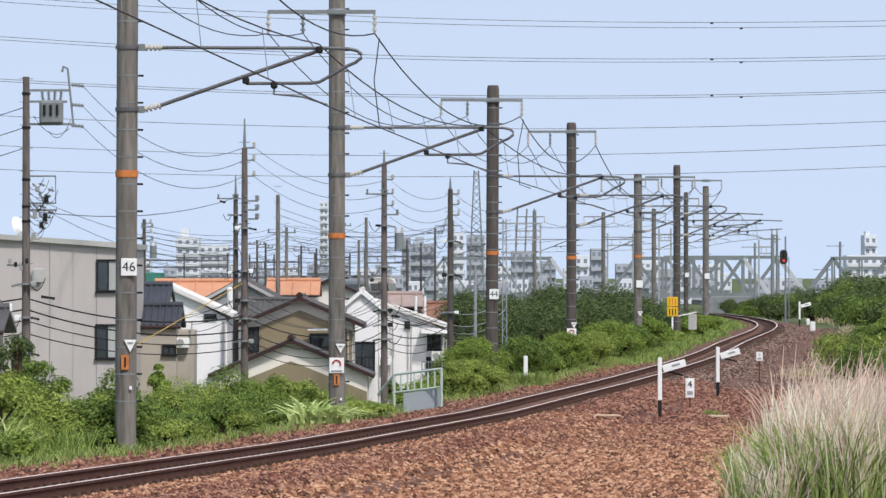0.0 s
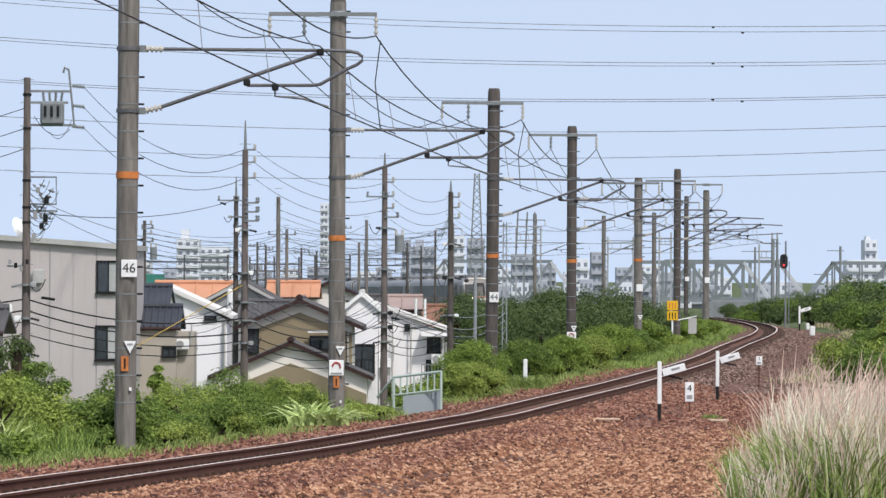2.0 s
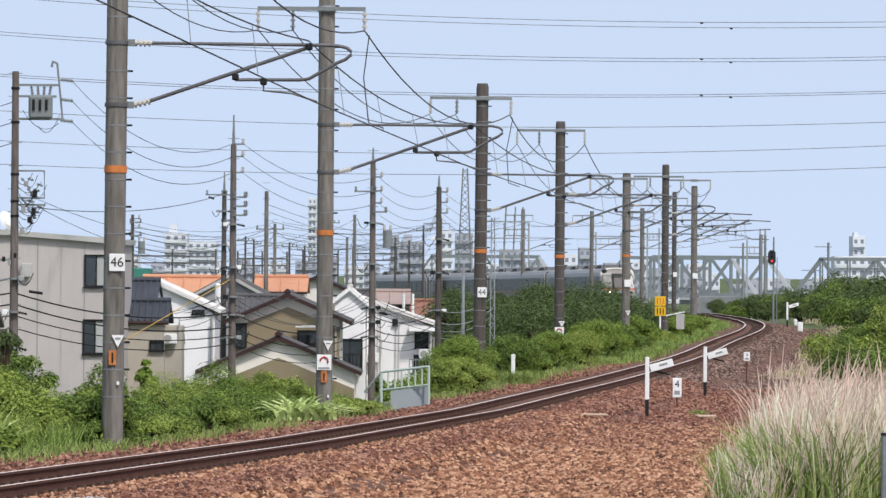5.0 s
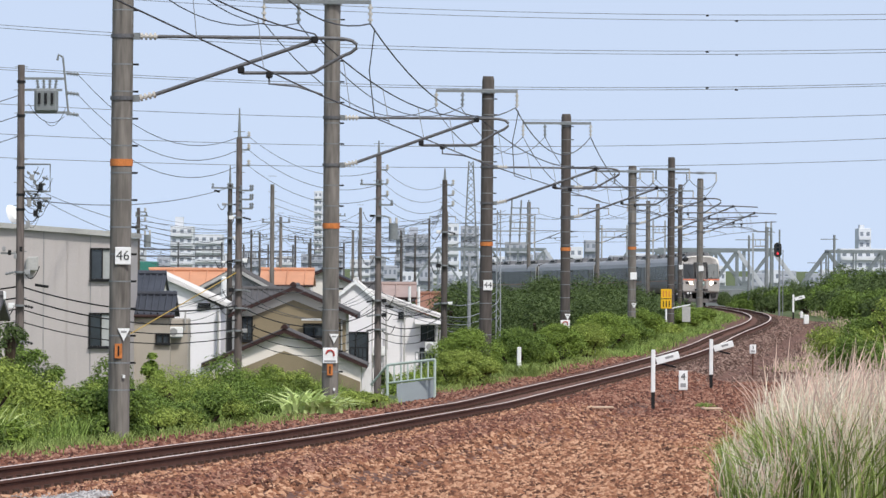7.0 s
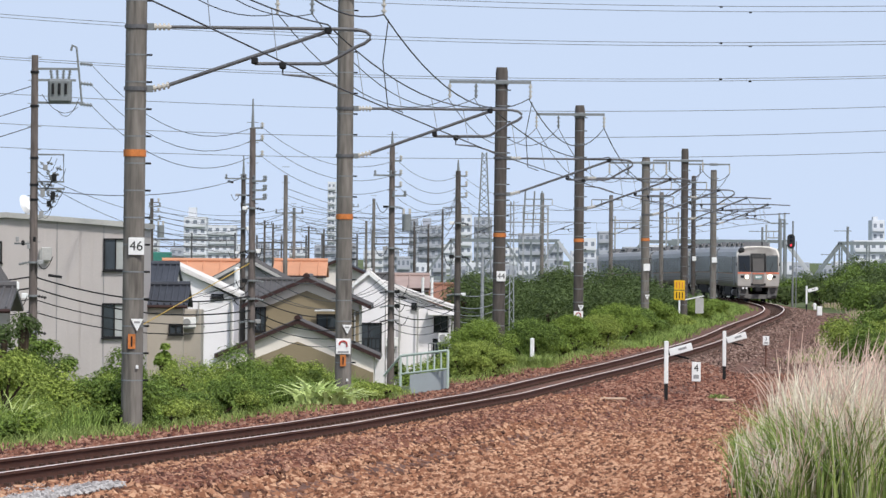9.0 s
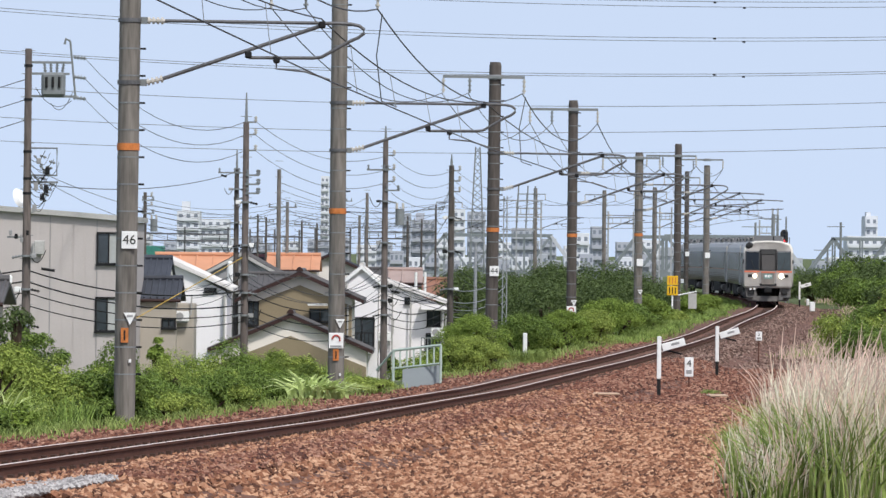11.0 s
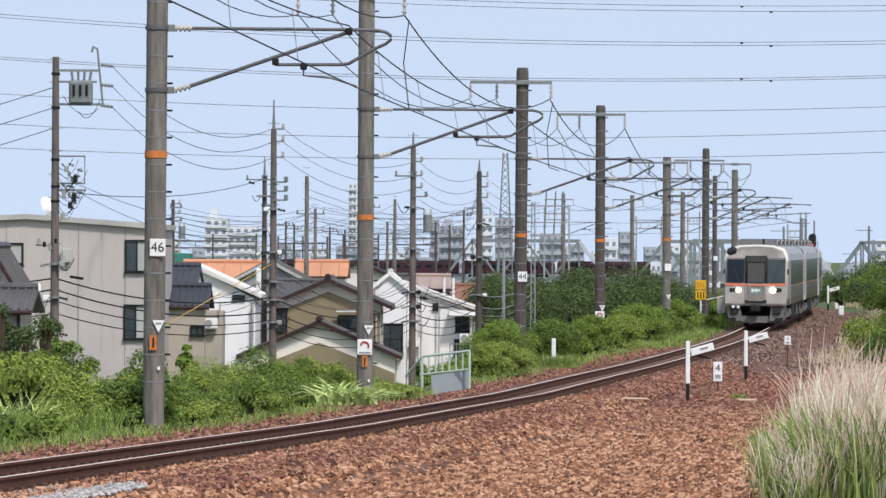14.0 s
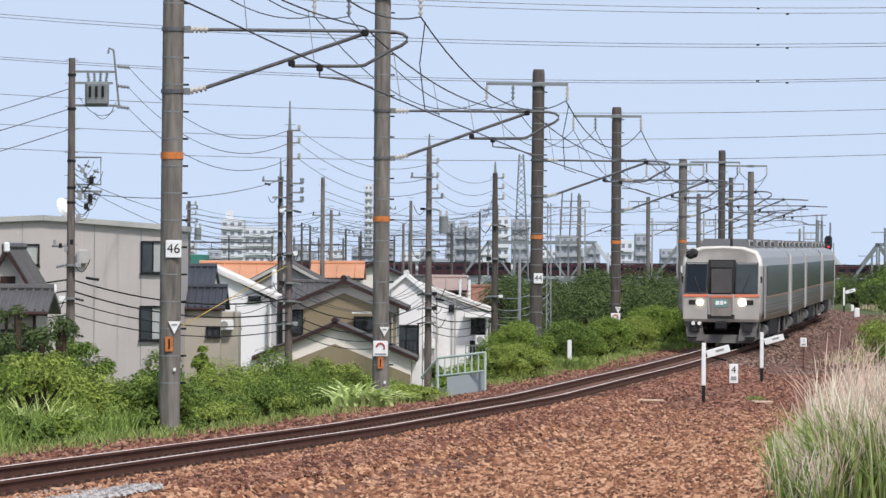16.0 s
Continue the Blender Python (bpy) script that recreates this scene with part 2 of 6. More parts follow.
# CREAM lifted to paint light from above onto the dome; pillars share it.
DOME_CREAM = material("cream_dome_with_top_light", (0.64, 0.61, 0.56), 0.45, vary=0.15, scale=1.5)
CREAM = material("cream_white_paint", (0.37, 0.345, 0.32), 0.4, vary=0.22, scale=2.2)
SIDE_GLASS = material("dim_side_glass", (0.014, 0.015, 0.015), 0.26, vary=0.35, scale=0.5, bump=0, spec=0.5)
# Right pane only: its reflection and grey interior are mixed into the glass colour.
GLASS_CAB = material("cab_glass_with_reflection", (0.042, 0.055, 0.06), 0.2, vary=0.5, scale=1.6, bump=0, spec=0.35)
GLASS_DARK = material("tinted_glass", (0.01, 0.014, 0.02), 0.15, vary=0.2, scale=1, bump=0, spec=0.25)
SKIRT_GREY = material("dirty_grey_skirt", (0.16, 0.155, 0.15), 0.7, vary=0.5, scale=3)
GREY_PAINT = material("mid_grey_paint", (0.3, 0.3, 0.3), 0.5, vary=0.2, scale=2)
DOOR_GLASS = material("dim_door_glass", (0.05, 0.046, 0.045), 0.4, vary=0.25, scale=2, bump=0, spec=0.2)
DOOR_PANEL = material("soiled_door_panel", (0.24, 0.215, 0.195), 0.5, vary=0.35, scale=3)
DARK_SEAL = material("dark_window_seal", (0.03, 0.032, 0.034), 0.5, vary=0.2, bump=0)
DOOR_GREY = material("dark_grey_door", (0.028, 0.027, 0.028), 0.6, vary=0.2, scale=2, spec=0.15)
RED_ORANGE = material("orange_stripe", (0.64, 0.17, 0.09), 0.45, vary=0.1)
DULL_ORANGE = material("dull_orange_line", (0.4, 0.22, 0.14), 0.5, vary=0.1)
MAROON = material("maroon_wagon_paint", (0.05, 0.02, 0.028), 0.6, vary=0.3, scale=0.6)
LAMP = glow("headlamp_glass", (1.0, 0.86, 0.66), 14.0)
SIGN_GREEN = glow("destination_display", (0.12, 0.22, 0.2), 0.2)
PROFILE = ((1.36, 0.98), (1.45, 1.35), (1.45, 3.0), (1.41, 3.3), (1.26, 3.54), (0.75, 3.69), (0, 3.72))


def car_shell(x0, x1, nose):
    """Ring profile swept along x; nose: the end at x1 is drawn in and raked."""
    ring = [(y, z) for y, z in PROFILE] + [(-y, z) for y, z in PROFILE[-2::-1]]
    bm = bmesh.new()
    stations = [(x0, 1.0, 0.0), (x1 - (0.75 if nose else 0.0), 1.0, 0.0)]
    if nose:
        stations += [(x1 - 0.55, 0.995, 0.2), (x1 - 0.3, 0.98, 0.42), (x1 - 0.1, 0.955, 0.63), (x1, 0.925, 0.75)]
    rings = []
    for x, k, rake in stations:
        rings.append([bm.verts.new((x - rake * max(0.0, (z - 1.95) / 1.8), y * k, z - (0.14 * rake if z > 3.2 else 0))) for y, z in ring])
    for a, b in zip(rings, rings[1:]):
        for i in range(len(ring)):
            j = (i + 1) % len(ring)
            bm.faces.new((a[i], a[j], b[j], b[i]))
    bm.faces.new(rings[0]), bm.faces.new(rings[-1])
    bmesh.ops.recalc_face_normals(bm, faces=bm.faces)
    return bm


def rake_x(z, x1=10.6):
    return x1 - 0.75 * max(0.0, (z - 1.95) / 1.8)


def face_plate(y0, y1, z0, z1, out, thick=0.05):
    """A plate lying on the raked front."""
    bm = bmesh.new()
    c = []
    for o in (out - thick, out):
        c += [bm.verts.new((rake_x(z) + o, y, z)) for y, z in ((y0, z0), (y1, z0), (y1, z1), (y0, z1))]
    for f in ((0, 1, 2, 3), (4, 5, 6, 7), (0, 1, 5, 4), (1, 2, 6, 5), (2, 3, 7, 6), (3, 0, 4, 7)):
        bm.faces.new([c[i] for i in f])
    bmesh.ops.recalc_face_normals(bm, faces=bm.faces)
    return bm


def rail_car(lead):
    car = tagged(new("rail_car"), "stainless steel express rail car with cream cab" if lead else "stainless steel express rail car with dark windows", "train car", "cars of the express train")
    end = 10.6
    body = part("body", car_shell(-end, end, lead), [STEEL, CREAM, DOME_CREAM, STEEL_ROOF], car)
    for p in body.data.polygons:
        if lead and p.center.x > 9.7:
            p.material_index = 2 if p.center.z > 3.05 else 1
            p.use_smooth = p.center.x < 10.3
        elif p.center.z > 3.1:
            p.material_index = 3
    for side in (-1, 1):
        for k in range(9):
            x = -8.0 + k * 1.95
            if lead and k == 8:
                continue
            part("window", box(bmesh.new(), x, side * 1.452, 2.45, 1.88, 0.03, 1.12, bevel=0.01), SIDE_GLASS, car)
        for z in (1.2, 1.32, 1.44, 1.56):
            part("corrugation", box(bmesh.new(), -0.4, side * 1.447, z, 19.4, 0.035, 0.05), CORRUGATED, car)
        part("orange_line", box(bmesh.new(), -0.4, side * 1.454, 1.86, 19.6, 0.02, 0.045), DULL_ORANGE, car, "thin orange stripe")
        for x in (-9.4, 8.4 if lead else 9.4):
            part("door", box(bmesh.new(), x, side * 1.456, 2.05, 0.85, 0.04, 1.95, bevel=0.02), GREY_PAINT, car)
        part("side_skirt", box(bmesh.new(), 0, side * 1.3, 0.68, 5.4, 0.06, 0.6, bevel=0.02), DARK_STEEL, car)
        for x in (-3.2, -1.2, 0.8, 2.8):
            part("equipment_box", box(bmesh.new(), x, side * 1.1, 0.62, 1.5, 0.4, 0.62, bevel=0.03), DARK_STEEL, car)
        for x in (-9.2, -5.2, 1.85, 9.0):
            part("side_strut", box(bmesh.new(), x, side * 1.3, 0.68, 0.1, 0.06, 0.55), SKIRT_GREY, car)
        part("air_tank", rod(bmesh.new(), (3.9, side * 1.15, 0.6), (5.3, side * 1.15, 0.6), 0.22, n=12), SKIRT_GREY, car)
    for k in range(4):
        x = -7.4 + k * 4.9
        bm = bmesh.new()
        slab(bm, [(x - 1.7, 3.55), (x + 1.7, 3.55), (x + 1.3, 3.98), (x - 1.3, 3.98)], 1.9, "xz")
        for v in bm.verts:
            if v.co.z > 3.8:
                v.co.y *= 0.8
        unit = part("roof_unit", bm, ROOF_GREY, car, "dark grey roof air conditioner")
        for side in (-1, 1):
            part("grille_frame", box(bmesh.new(), x, side * 0.865, 3.8, 2.1, 0.06, 0.27, bevel=0.015), CREAM, unit)
            part("grille", box(bmesh.new(), x, side * 0.89, 3.8, 1.55, 0.05, 0.16), BLACK, unit)
    for x in (-7.2, 7.2):
        bm = box(bmesh.new(), x, 0, 0.5, 2.9, 2.0, 0.22, bevel=0.04)
        for side in (-1, 1):
            box(bm, x, side * 0.98, 0.52, 2.7, 0.16, 0.3)
        bogie = part("bogie", bm, DARK_STEEL, car)
        for dx, side in ((-1.05, -1), (-1.05, 1), (1.05, -1), (1.05, 1)):
            part("axle_box", box(bmesh.new(), x + dx, side * 1.08, 0.43, 0.36, 0.16, 0.34, bevel=0.03), SKIRT_GREY, bogie)
        for side in (-1, 1):
            part("spring", rod(bmesh.new(), (x, side * 1.02, 0.55), (x, side * 1.02, 0.95), 0.2, n=10), BLACK, bogie)
        for dx in (-1.05, 1.05):
            for side in (-1, 1):
                part("wheel", rod(bmesh.new(), (x + dx, side * 0.5, 0.43), (x + dx, side * 0.63, 0.43), 0.43, n=20), DARK_STEEL, bogie)
    for x in ((-end,) if lead else (-end, end)):
        part("gangway", box(bmesh.new(), x + (0.2 if x > 0 else -0.2), 0, 2.0, 0.4, 1.1, 2.2, bevel=0.05), BLACK, car)
        for side in (-1, 1):
            part("corner_pillar", box(bmesh.new(), x - (0.12 if x > 0 else -0.12), side * 1.452, 2.2, 0.22, 0.03, 2.4), DOME_CREAM, car, "pale end pillar of the car")
    if lead:
        part("cab_mask", face_plate(-1.36, 1.36, 1.08, 1.98, 0.02, 0.06), CREAM, car, "cream painted front of the cab")
        for s in (-1, 1):
            pane = part("windscreen", face_plate(min(s * 0.5, s * 1.31), max(s * 0.5, s * 1.31), 2.0, 3.12, 0.02), DARK_SEAL, car, "windscreen in a dark rubber seal")
            part("glass", face_plate(min(s * 0.55, s * 1.26), max(s * 0.55, s * 1.26), 2.05, 3.06, 0.03), GLASS_DARK if s < 0 else GLASS_CAB, pane)
            part("seal", face_plate(min(s * 0.545, s * 1.265), max(s * 0.545, s * 1.265), 3.065, 3.09, 0.034), GREY_PAINT, pane)
            part("wiper", tube(bmesh.new(), [(rake_x(2.02) + 0.06, s * 0.75, 2.02), (rake_x(2.6) + 0.06, s * 0.98, 2.6)], 0.018), BLACK, pane)
            part("front_stripe", face_plate(min(s * 0.48, s * 1.37), max(s * 0.48, s * 1.37), 1.885, 1.975, 0.035), RED_ORANGE, car, "orange stripe under the windscreen")
            lamp = part("headlight", rod(bmesh.new(), (10.58, s * 0.76, 1.68), (10.66, s * 0.76, 1.68), 0.1 if s < 0 else 0.13, n=16), LAMP, car, "lit headlamp")
            part("marker_lamp", face_plate(min(s * 0.92, s * 1.16), max(s * 0.92, s * 1.16), 1.6, 1.77, 0.03), DOOR_GREY, car, "dim marker lamp beside the headlamp")
            part("buffer_skirt", slab(bmesh.new(), [(s * 0.6, 0.3), (s * 1.2, 0.3), (s * 1.33, 1.02), (s * 0.7, 1.02)], 0.5, "yz"), SKIRT_GREY, car).location.x = 10.2
            part("jumper_cover", box(bmesh.new(), 10.5, s * 0.95, 0.78, 0.12, 0.34, 0.3, bevel=0.02), BLACK, car)
        part("front_door_frame", face_plate(-0.49, 0.49, 1.1, 3.22, 0.055, 0.09), DOOR_GREY, car)
        part("front_door", face_plate(-0.36, 0.36, 1.2, 1.84, 0.075), DOOR_PANEL, car)
        part("door_window", face_plate(-0.37, 0.37, 2.02, 2.9, 0.07), DOOR_GLASS, car)
        part("door_transom", face_plate(-0.4, 0.4, 2.94, 3.17, 0.075), BLACK, car)
        part("door_stripe", face_plate(-0.4, 0.4, 1.86, 1.94, 0.085), RED_ORANGE, car)
        sign = part("destination_display", face_plate(-0.24, 0.24, 1.52, 1.8, 0.09), SIGN_GREEN, car, "lit green destination plate")
        for a, b, z0, z1 in ((-0.19, -0.06, 1.6, 1.74), (-0.03, 0.08, 1.6, 1.74), (0.1, 0.2, 1.64, 1.72)):
            part("writing_bar", face_plate(a, b, z0, z1, 0.097, 0.02), WHITE, sign)
        for s in (-1, 1):
            part("door_handrail", tube(bmesh.new(), [(rake_x(1.3) + 0.09, s * 0.44, 1.3), (rake_x(1.95) + 0.09, s * 0.44, 1.95)], 0.016), ZINC, car)
            part("step", box(bmesh.new(), 10.55, s * 1.05, 0.42, 0.14, 0.36, 0.05), DARK_STEEL, car)
            part("wing_mirror", box(bmesh.new(), 10.2, s * 1.42, 2.5, 0.05, 0.08, 0.24, bevel=0.02), BLACK, car)
        part("snow_plough", slab(bmesh.new(), [(-1.15, 0.22), (1.15, 0.22), (1.2, 0.52), (-1.2, 0.52)], 0.2, "yz"), SKIRT_GREY, car).location.x = 10.2
        for dy in (-1.0, -0.78):
            part("jumper_socket", rod(bmesh.new(), (10.55, dy, 0.93), (10.66, dy, 0.93), 0.065, n=12), WHITE, car, "white cable socket under the cab")
        part("coupler", box(bmesh.new(), 10.6, 0, 0.86, 0.6, 0.42, 0.3, bevel=0.05), DARK_STEEL, car)
        part("horn", rod(bmesh.new(), (9.6, 0.3, 3.7), (9.6, 0.3, 3.98), 0.05), BLACK, car)
        # Soot stain on the dome, modelled as a raised box.
        part("exhaust_patch", box(bmesh.new(), 9.86, -1.1, 3.42, 0.5, 0.46, 0.36, pose(0, 0, 0, 30), bevel=0.12), BLACK, car, "dark soot patch on the dome corner")
    return car


LEAD = rail_car(True)
MIDDLE = rail_car(False)
CARS = [LEAD, MIDDLE, copy_thing(MIDDLE, Matrix()), copy_thing(MIDDLE, Matrix())]
CAR_PITCH = 21.8


def wagon():
    car = tagged(new("passenger_carriage"), "dark maroon carriage on the far line", "train car", "carriages of the far maroon train")
    part("body", box(bmesh.new(), 0, 0, 2.2, 19.6, 2.8, 2.5, bevel=0.15), MAROON, car)
    part("roof", box(bmesh.new(), 0, 0, 3.6, 19.4, 2.6, 0.25, bevel=0.1), DARK_STEEL, car)
    for x in (-7, 7):
        part("bogie", box(bmesh.new(), x, 0, 0.5, 3.0, 2.0, 0.8, bevel=0.1), DARK_STEEL, car)
    for k in range(8):
        part("window", box(bmesh.new(), -7.7 + k * 2.2, -1.405, 2.5, 1.3, 0.03, 0.7), GLASS_DARK, car)
    return car


WAGONS = [wagon()]
WAGONS += [copy_thing(WAGONS[0], Matrix()) for _ in range(6)]
# ---- sleepers, stones ----
def sleepers():
    ys = np.arange(46, 340, 0.62)
    proto = bpy.data.meshes.new("sleeper")
    bm = box(bmesh.new(), 0, 0, 0, 2.1, 0.21, 0.16, bevel=0.015)
    for s in (-1, 1):
        for a in (-0.11, 0.11):
            box(bm, s * 0.567 + a, 0, 0.1, 0.07, 0.1, 0.06)
    bm.to_mesh(proto)
    bm.free()
    proto.materials.append(SLEEPER)
    for y in ys[:290]:
        ob = new("sleeper", proto)
        ob.parent = TRACK
        p = along(y, 0, -0.245)
        ob.matrix_basis = pose(*p, 0, 0, -math.degrees(math.atan(track_slope(y))))
    bm = bmesh.new()
    for y in ys[290:]:
        p = along(y, 0, -0.245)
        box(bm, *p, 2.1, 0.21, 0.16, pose(0, 0, 0, 0, 0, -math.degrees(math.atan(track_slope(y)))))
    tagged(part("far_sleepers", bm, SLEEPER, TRACK), kind="stuff")


def stones(name, n, y0, y1, u0, u1, size, mat, label, seed, lift=0.0, dense_near=1.6):
    """Angular stones strewn beside and between the rails."""
    rng = np.random.default_rng(seed)
    y = y0 + (y1 - y0) * rng.random(n) ** dense_near
    u = u0 + (u1 - u0) * rng.random(n)
    u = np.where(u > 2.5, u + 0.6 * rng.normal(size=n), u)
    keep = np.abs(np.abs(u) - 0.567) > 0.1
    y, u = y[keep], u[keep]
    n = len(y)
    x = np.interp(y, YS, XS) + u
    z = ground_z(x, y) + lift
    inner = np.abs(u) < 1.5
    z = np.where(inner, np.interp(y, *zip(*LEVEL)) - 0.2, z)
    base = np.array([(1, 0, 0), (-0.9, 0.2, 0.1), (0.1, 1, -0.1), (0, -1, 0.1), (0.15, 0.1, 0.75), (0, 0, -0.8)])
    faces = np.array([(0, 2, 4), (2, 1, 4), (1, 3, 4), (3, 0, 4), (2, 0, 5), (1, 2, 5), (3, 1, 5), (0, 3, 5)])
    k = size * (0.55 + 0.9 * rng.random((n, 1, 1))) * (0.75 + 0.5 * rng.random((n, 1, 3)))
    v = base[None] * k * (0.8 + 0.4 * rng.random((n, 6, 3)))
    a, b = rng.random(n) * math.tau, rng.random(n) * 1.2 - 0.6
    c, s = np.cos(a), np.sin(a)
    vx, vy, vz = v[..., 0] * c[:, None] - v[..., 1] * s[:, None], v[..., 0] * s[:, None] + v[..., 1] * c[:, None], v[..., 2]
    c, s = np.cos(b), np.sin(b)
    vx, vz = vx * c[:, None] - vz * s[:, None], vx * s[:, None] + vz * c[:, None]
    verts = np.stack([vx + x[:, None], vy + y[:, None], vz + z[:, None]], -1).reshape(-1, 3)
    idx = (faces[None] + 6 * np.arange(n)[:, None, None]).reshape(-1, 3)
    ob = joined(name, verts.tolist(), idx.tolist(), mat)
    return tagged(ob, label, "ballast", kind="stuff")


# ---- masts of the overhead line ----
def insulator(bm_white, a, b, sheds=4, r=0.07):
    a, b = Vector(a), Vector(b)
    rod(bm_white, a, b, r * 0.5, n=8)
    for i in range(sheds):
        p = a.lerp(b, (i + 0.6) / (sheds + 0.2))
        d = (b - a).normalized() * 0.02
        rod(bm_white, p - d, p + d, r, n=10)
    return bm_white


def mast(x, y, top, radius, mat, arm_z, tube_z, number="", triangle=0.0, orange=0.0, stripe=0.0, lean=0.0, plate_z=0.0, arc_plate=0.0, reach=4.0, pointed=False):
    """Round concrete mast with hoops, step bolts, a hinged cantilever over the track and a cross-arm for feeders."""
    base = float(ground_z(x, y)) - 0.3
    m = tagged(new("catenary_mast"), "weathered round concrete catenary mast with steel cantilever arm", "mast", "masts along the line")
    m.matrix_basis = pose(x, y, base, 0, lean, 0)
    h = top - base
    zz = lambda z: z - base
    part("shaft", rod(bmesh.new(), (0, 0, 0), (0, 0, h), radius * 1.0, radius * 0.98, 24), mat, m)
    part("cap", rod(bmesh.new(), (0, 0, h), (0, 0, h + 0.1), radius * 0.95, radius * 0.85, 24), CONCRETE_DARK, m)
    step = 0.48
    for i in range(int(h / step)):
        z = 1.2 + i * step
        if z < h - 0.2:
            r = radius * (1.0 - 0.02 * z / h)
            hoop = part("hoop", rod(bmesh.new(), (0, 0, z - 0.012), (0, 0, z + 0.012), r + 0.006, n=20), GREY_STEEL, m)
            part("step_bolt", rod(bmesh.new(), (r, 0, z), (r + 0.1, 0, z), 0.018, n=6), DARK_STEEL, hoop)
    if orange:
        part("orange_band", rod(bmesh.new(), (0, 0, zz(orange) - 0.062), (0, 0, zz(orange) + 0.062), radius * 1.0 + 0.012, n=24), ORANGE, m, "faded orange painted band")
    f = -radius * 1.03 - 0.02
    if plate_z:
        plate = part("number_plate", box(bmesh.new(), 0.06, f, zz(plate_z), 0.28, 0.02, 0.31, bevel=0.008), WHITE, m, "white enamel mast number plate")
        if number:
            words(number, 0.24, BLACK, plate, (0.06, f - 0.012, zz(plate_z)))
    if triangle:
        plate = part("triangle_plate", slab(bmesh.new(), [(-0.02, zz(triangle) + 0.11), (0.2, zz(triangle) + 0.11), (0.09, zz(triangle) - 0.11)], 0.02), WHITE, m, "white triangular plate")
        plate.location.y = f
        part("writing_bar", box(bmesh.new(), 0.09, -0.014, zz(triangle) + 0.05, 0.1, 0.008, 0.035), GREY_PAINT, plate)
    if stripe:
        plate = part("orange_plate", box(bmesh.new(), 0.0, f, zz(stripe), 0.13, 0.02, 0.26), ORANGE, m, "small orange warning plate")
        part("writing_bar", box(bmesh.new(), 0.0, f - 0.014, zz(stripe), 0.03, 0.008, 0.18), DARK_STEEL, plate)
    if arc_plate:
        plate = part("symbol_plate", box(bmesh.new(), 0.0, f, zz(arc_plate), 0.34, 0.02, 0.36, bevel=0.008), WHITE, m, "white plate with a red arc")
        arc = [(0.0 + 0.09 * math.cos(a), f - 0.016, zz(arc_plate) + 0.03 + 0.09 * math.sin(a)) for a in np.linspace(-0.5, math.pi, 10)]
        part("arc_mark", tube(bmesh.new(), arc, 0.022), material("red_mark", (0.4, 0.06, 0.05), 0.5), plate)
        part("writing_bar", box(bmesh.new(), 0, f - 0.014, zz(arc_plate) - 0.13, 0.26, 0.008, 0.04), GREY_PAINT, plate)
    if triangle and stripe:
        part("reflector", box(bmesh.new(), 0.1, f + 0.01, zz(stripe) - 0.45, 0.045, 0.03, 0.06), WHITE, m)
    hooks = []
    if arm_z:
        a = zz(arm_z)
        arm = part("cross_arm", box(bmesh.new(), -0.35, -radius - 0.04, a, 2.5, 0.08, 0.09), GREY_STEEL, m)
        part("arm_clamp", rod(bmesh.new(), (0, 0, a - 0.07), (0, 0, a + 0.07), radius + 0.03, n=20), ZINC, m)
        for ux in (-1.58, -0.78, 0.88):
            part("insulator", insulator(bmesh.new(), (ux, -radius - 0.04, a - 0.05), (ux, -radius - 0.04, a - 0.5), 3, 0.06), GREY_STEEL if ux == -0.78 else PORCELAIN, arm)
            hooks.append(Vector((x + ux, y - radius - 0.04, arm_z - 0.5)))
    if tube_z:
        t = zz(tube_z)
        k = reach / 4.0
        loop = [(0.6, 0, t), (reach * 0.93, 0, t), (reach * 0.98, 0, t - 0.01), (reach * 1.015, 0, t - 0.04), (reach * 1.035, 0, t - 0.1), (reach * 1.035, 0, t - 0.17), (reach * 1.01, 0, t - 0.25), (reach * 0.97, 0, t - 0.32), (3.4 * k, 0, t - 0.6), (3.25 * k, 0, t - 0.62), (2.1 * k, 0, t - 0.63)]
        if pointed:
            loop = [(0.6, 0, t), (3.4 * k, 0, t), (reach * 1.2, 0, t - 0.05)]
        canti = part("cantilever", tube(bmesh.new(), loop, 0.03, 8), PIPE_STEEL, m, "grey steel pipe cantilever")
        if pointed:
            part("steady_pipe", rod(bmesh.new(), (1.6 * k, 0, t - 0.67), (reach * 1.2, 0, t - 0.5), 0.025, n=6), PIPE_STEEL, canti)
        part("brace", rod(bmesh.new(), (0.58, 0, t - 1.03), (3.4 * k, 0, t - 0.04), 0.035, n=8), PIPE_STEEL, canti)
        part("steady_arm", tube(bmesh.new(), [(2.6 * k, 0, t - 0.63), (2.6 * k, 0, t - 0.82), (2.75 * k, 0, t - 0.83), (3.1 * k, 0, t - 0.86), (3.55 * k, 0, t - 1.0)], 0.02, 6), PIPE_STEEL, canti)
        for p in ((3.4 * k, t - 0.03), (2.1 * k, t - 0.58), (2.6 * k, t - 0.66)):
            part("joint", box(bmesh.new(), p[0], 0, p[1], 0.12, 0.12, 0.12, bevel=0.02), DARK_STEEL, canti)
        for z0 in (t, t - 1.1):
            part("bracket", box(bmesh.new(), radius + 0.05, 0, z0, 0.14, 0.1, 0.12), GREY_STEEL, m)
            part("mast_collar", rod(bmesh.new(), (0, 0, z0 - 0.035), (0, 0, z0 + 0.035), radius + 0.02, n=20), PIPE_STEEL, m)
            part("insulator", insulator(bmesh.new(), (radius + 0.1, 0, z0), (0.62, 0, z0 + (0.08 if z0 < t else 0)), 4, 0.062), PORCELAIN, m, "ribbed porcelain insulator")
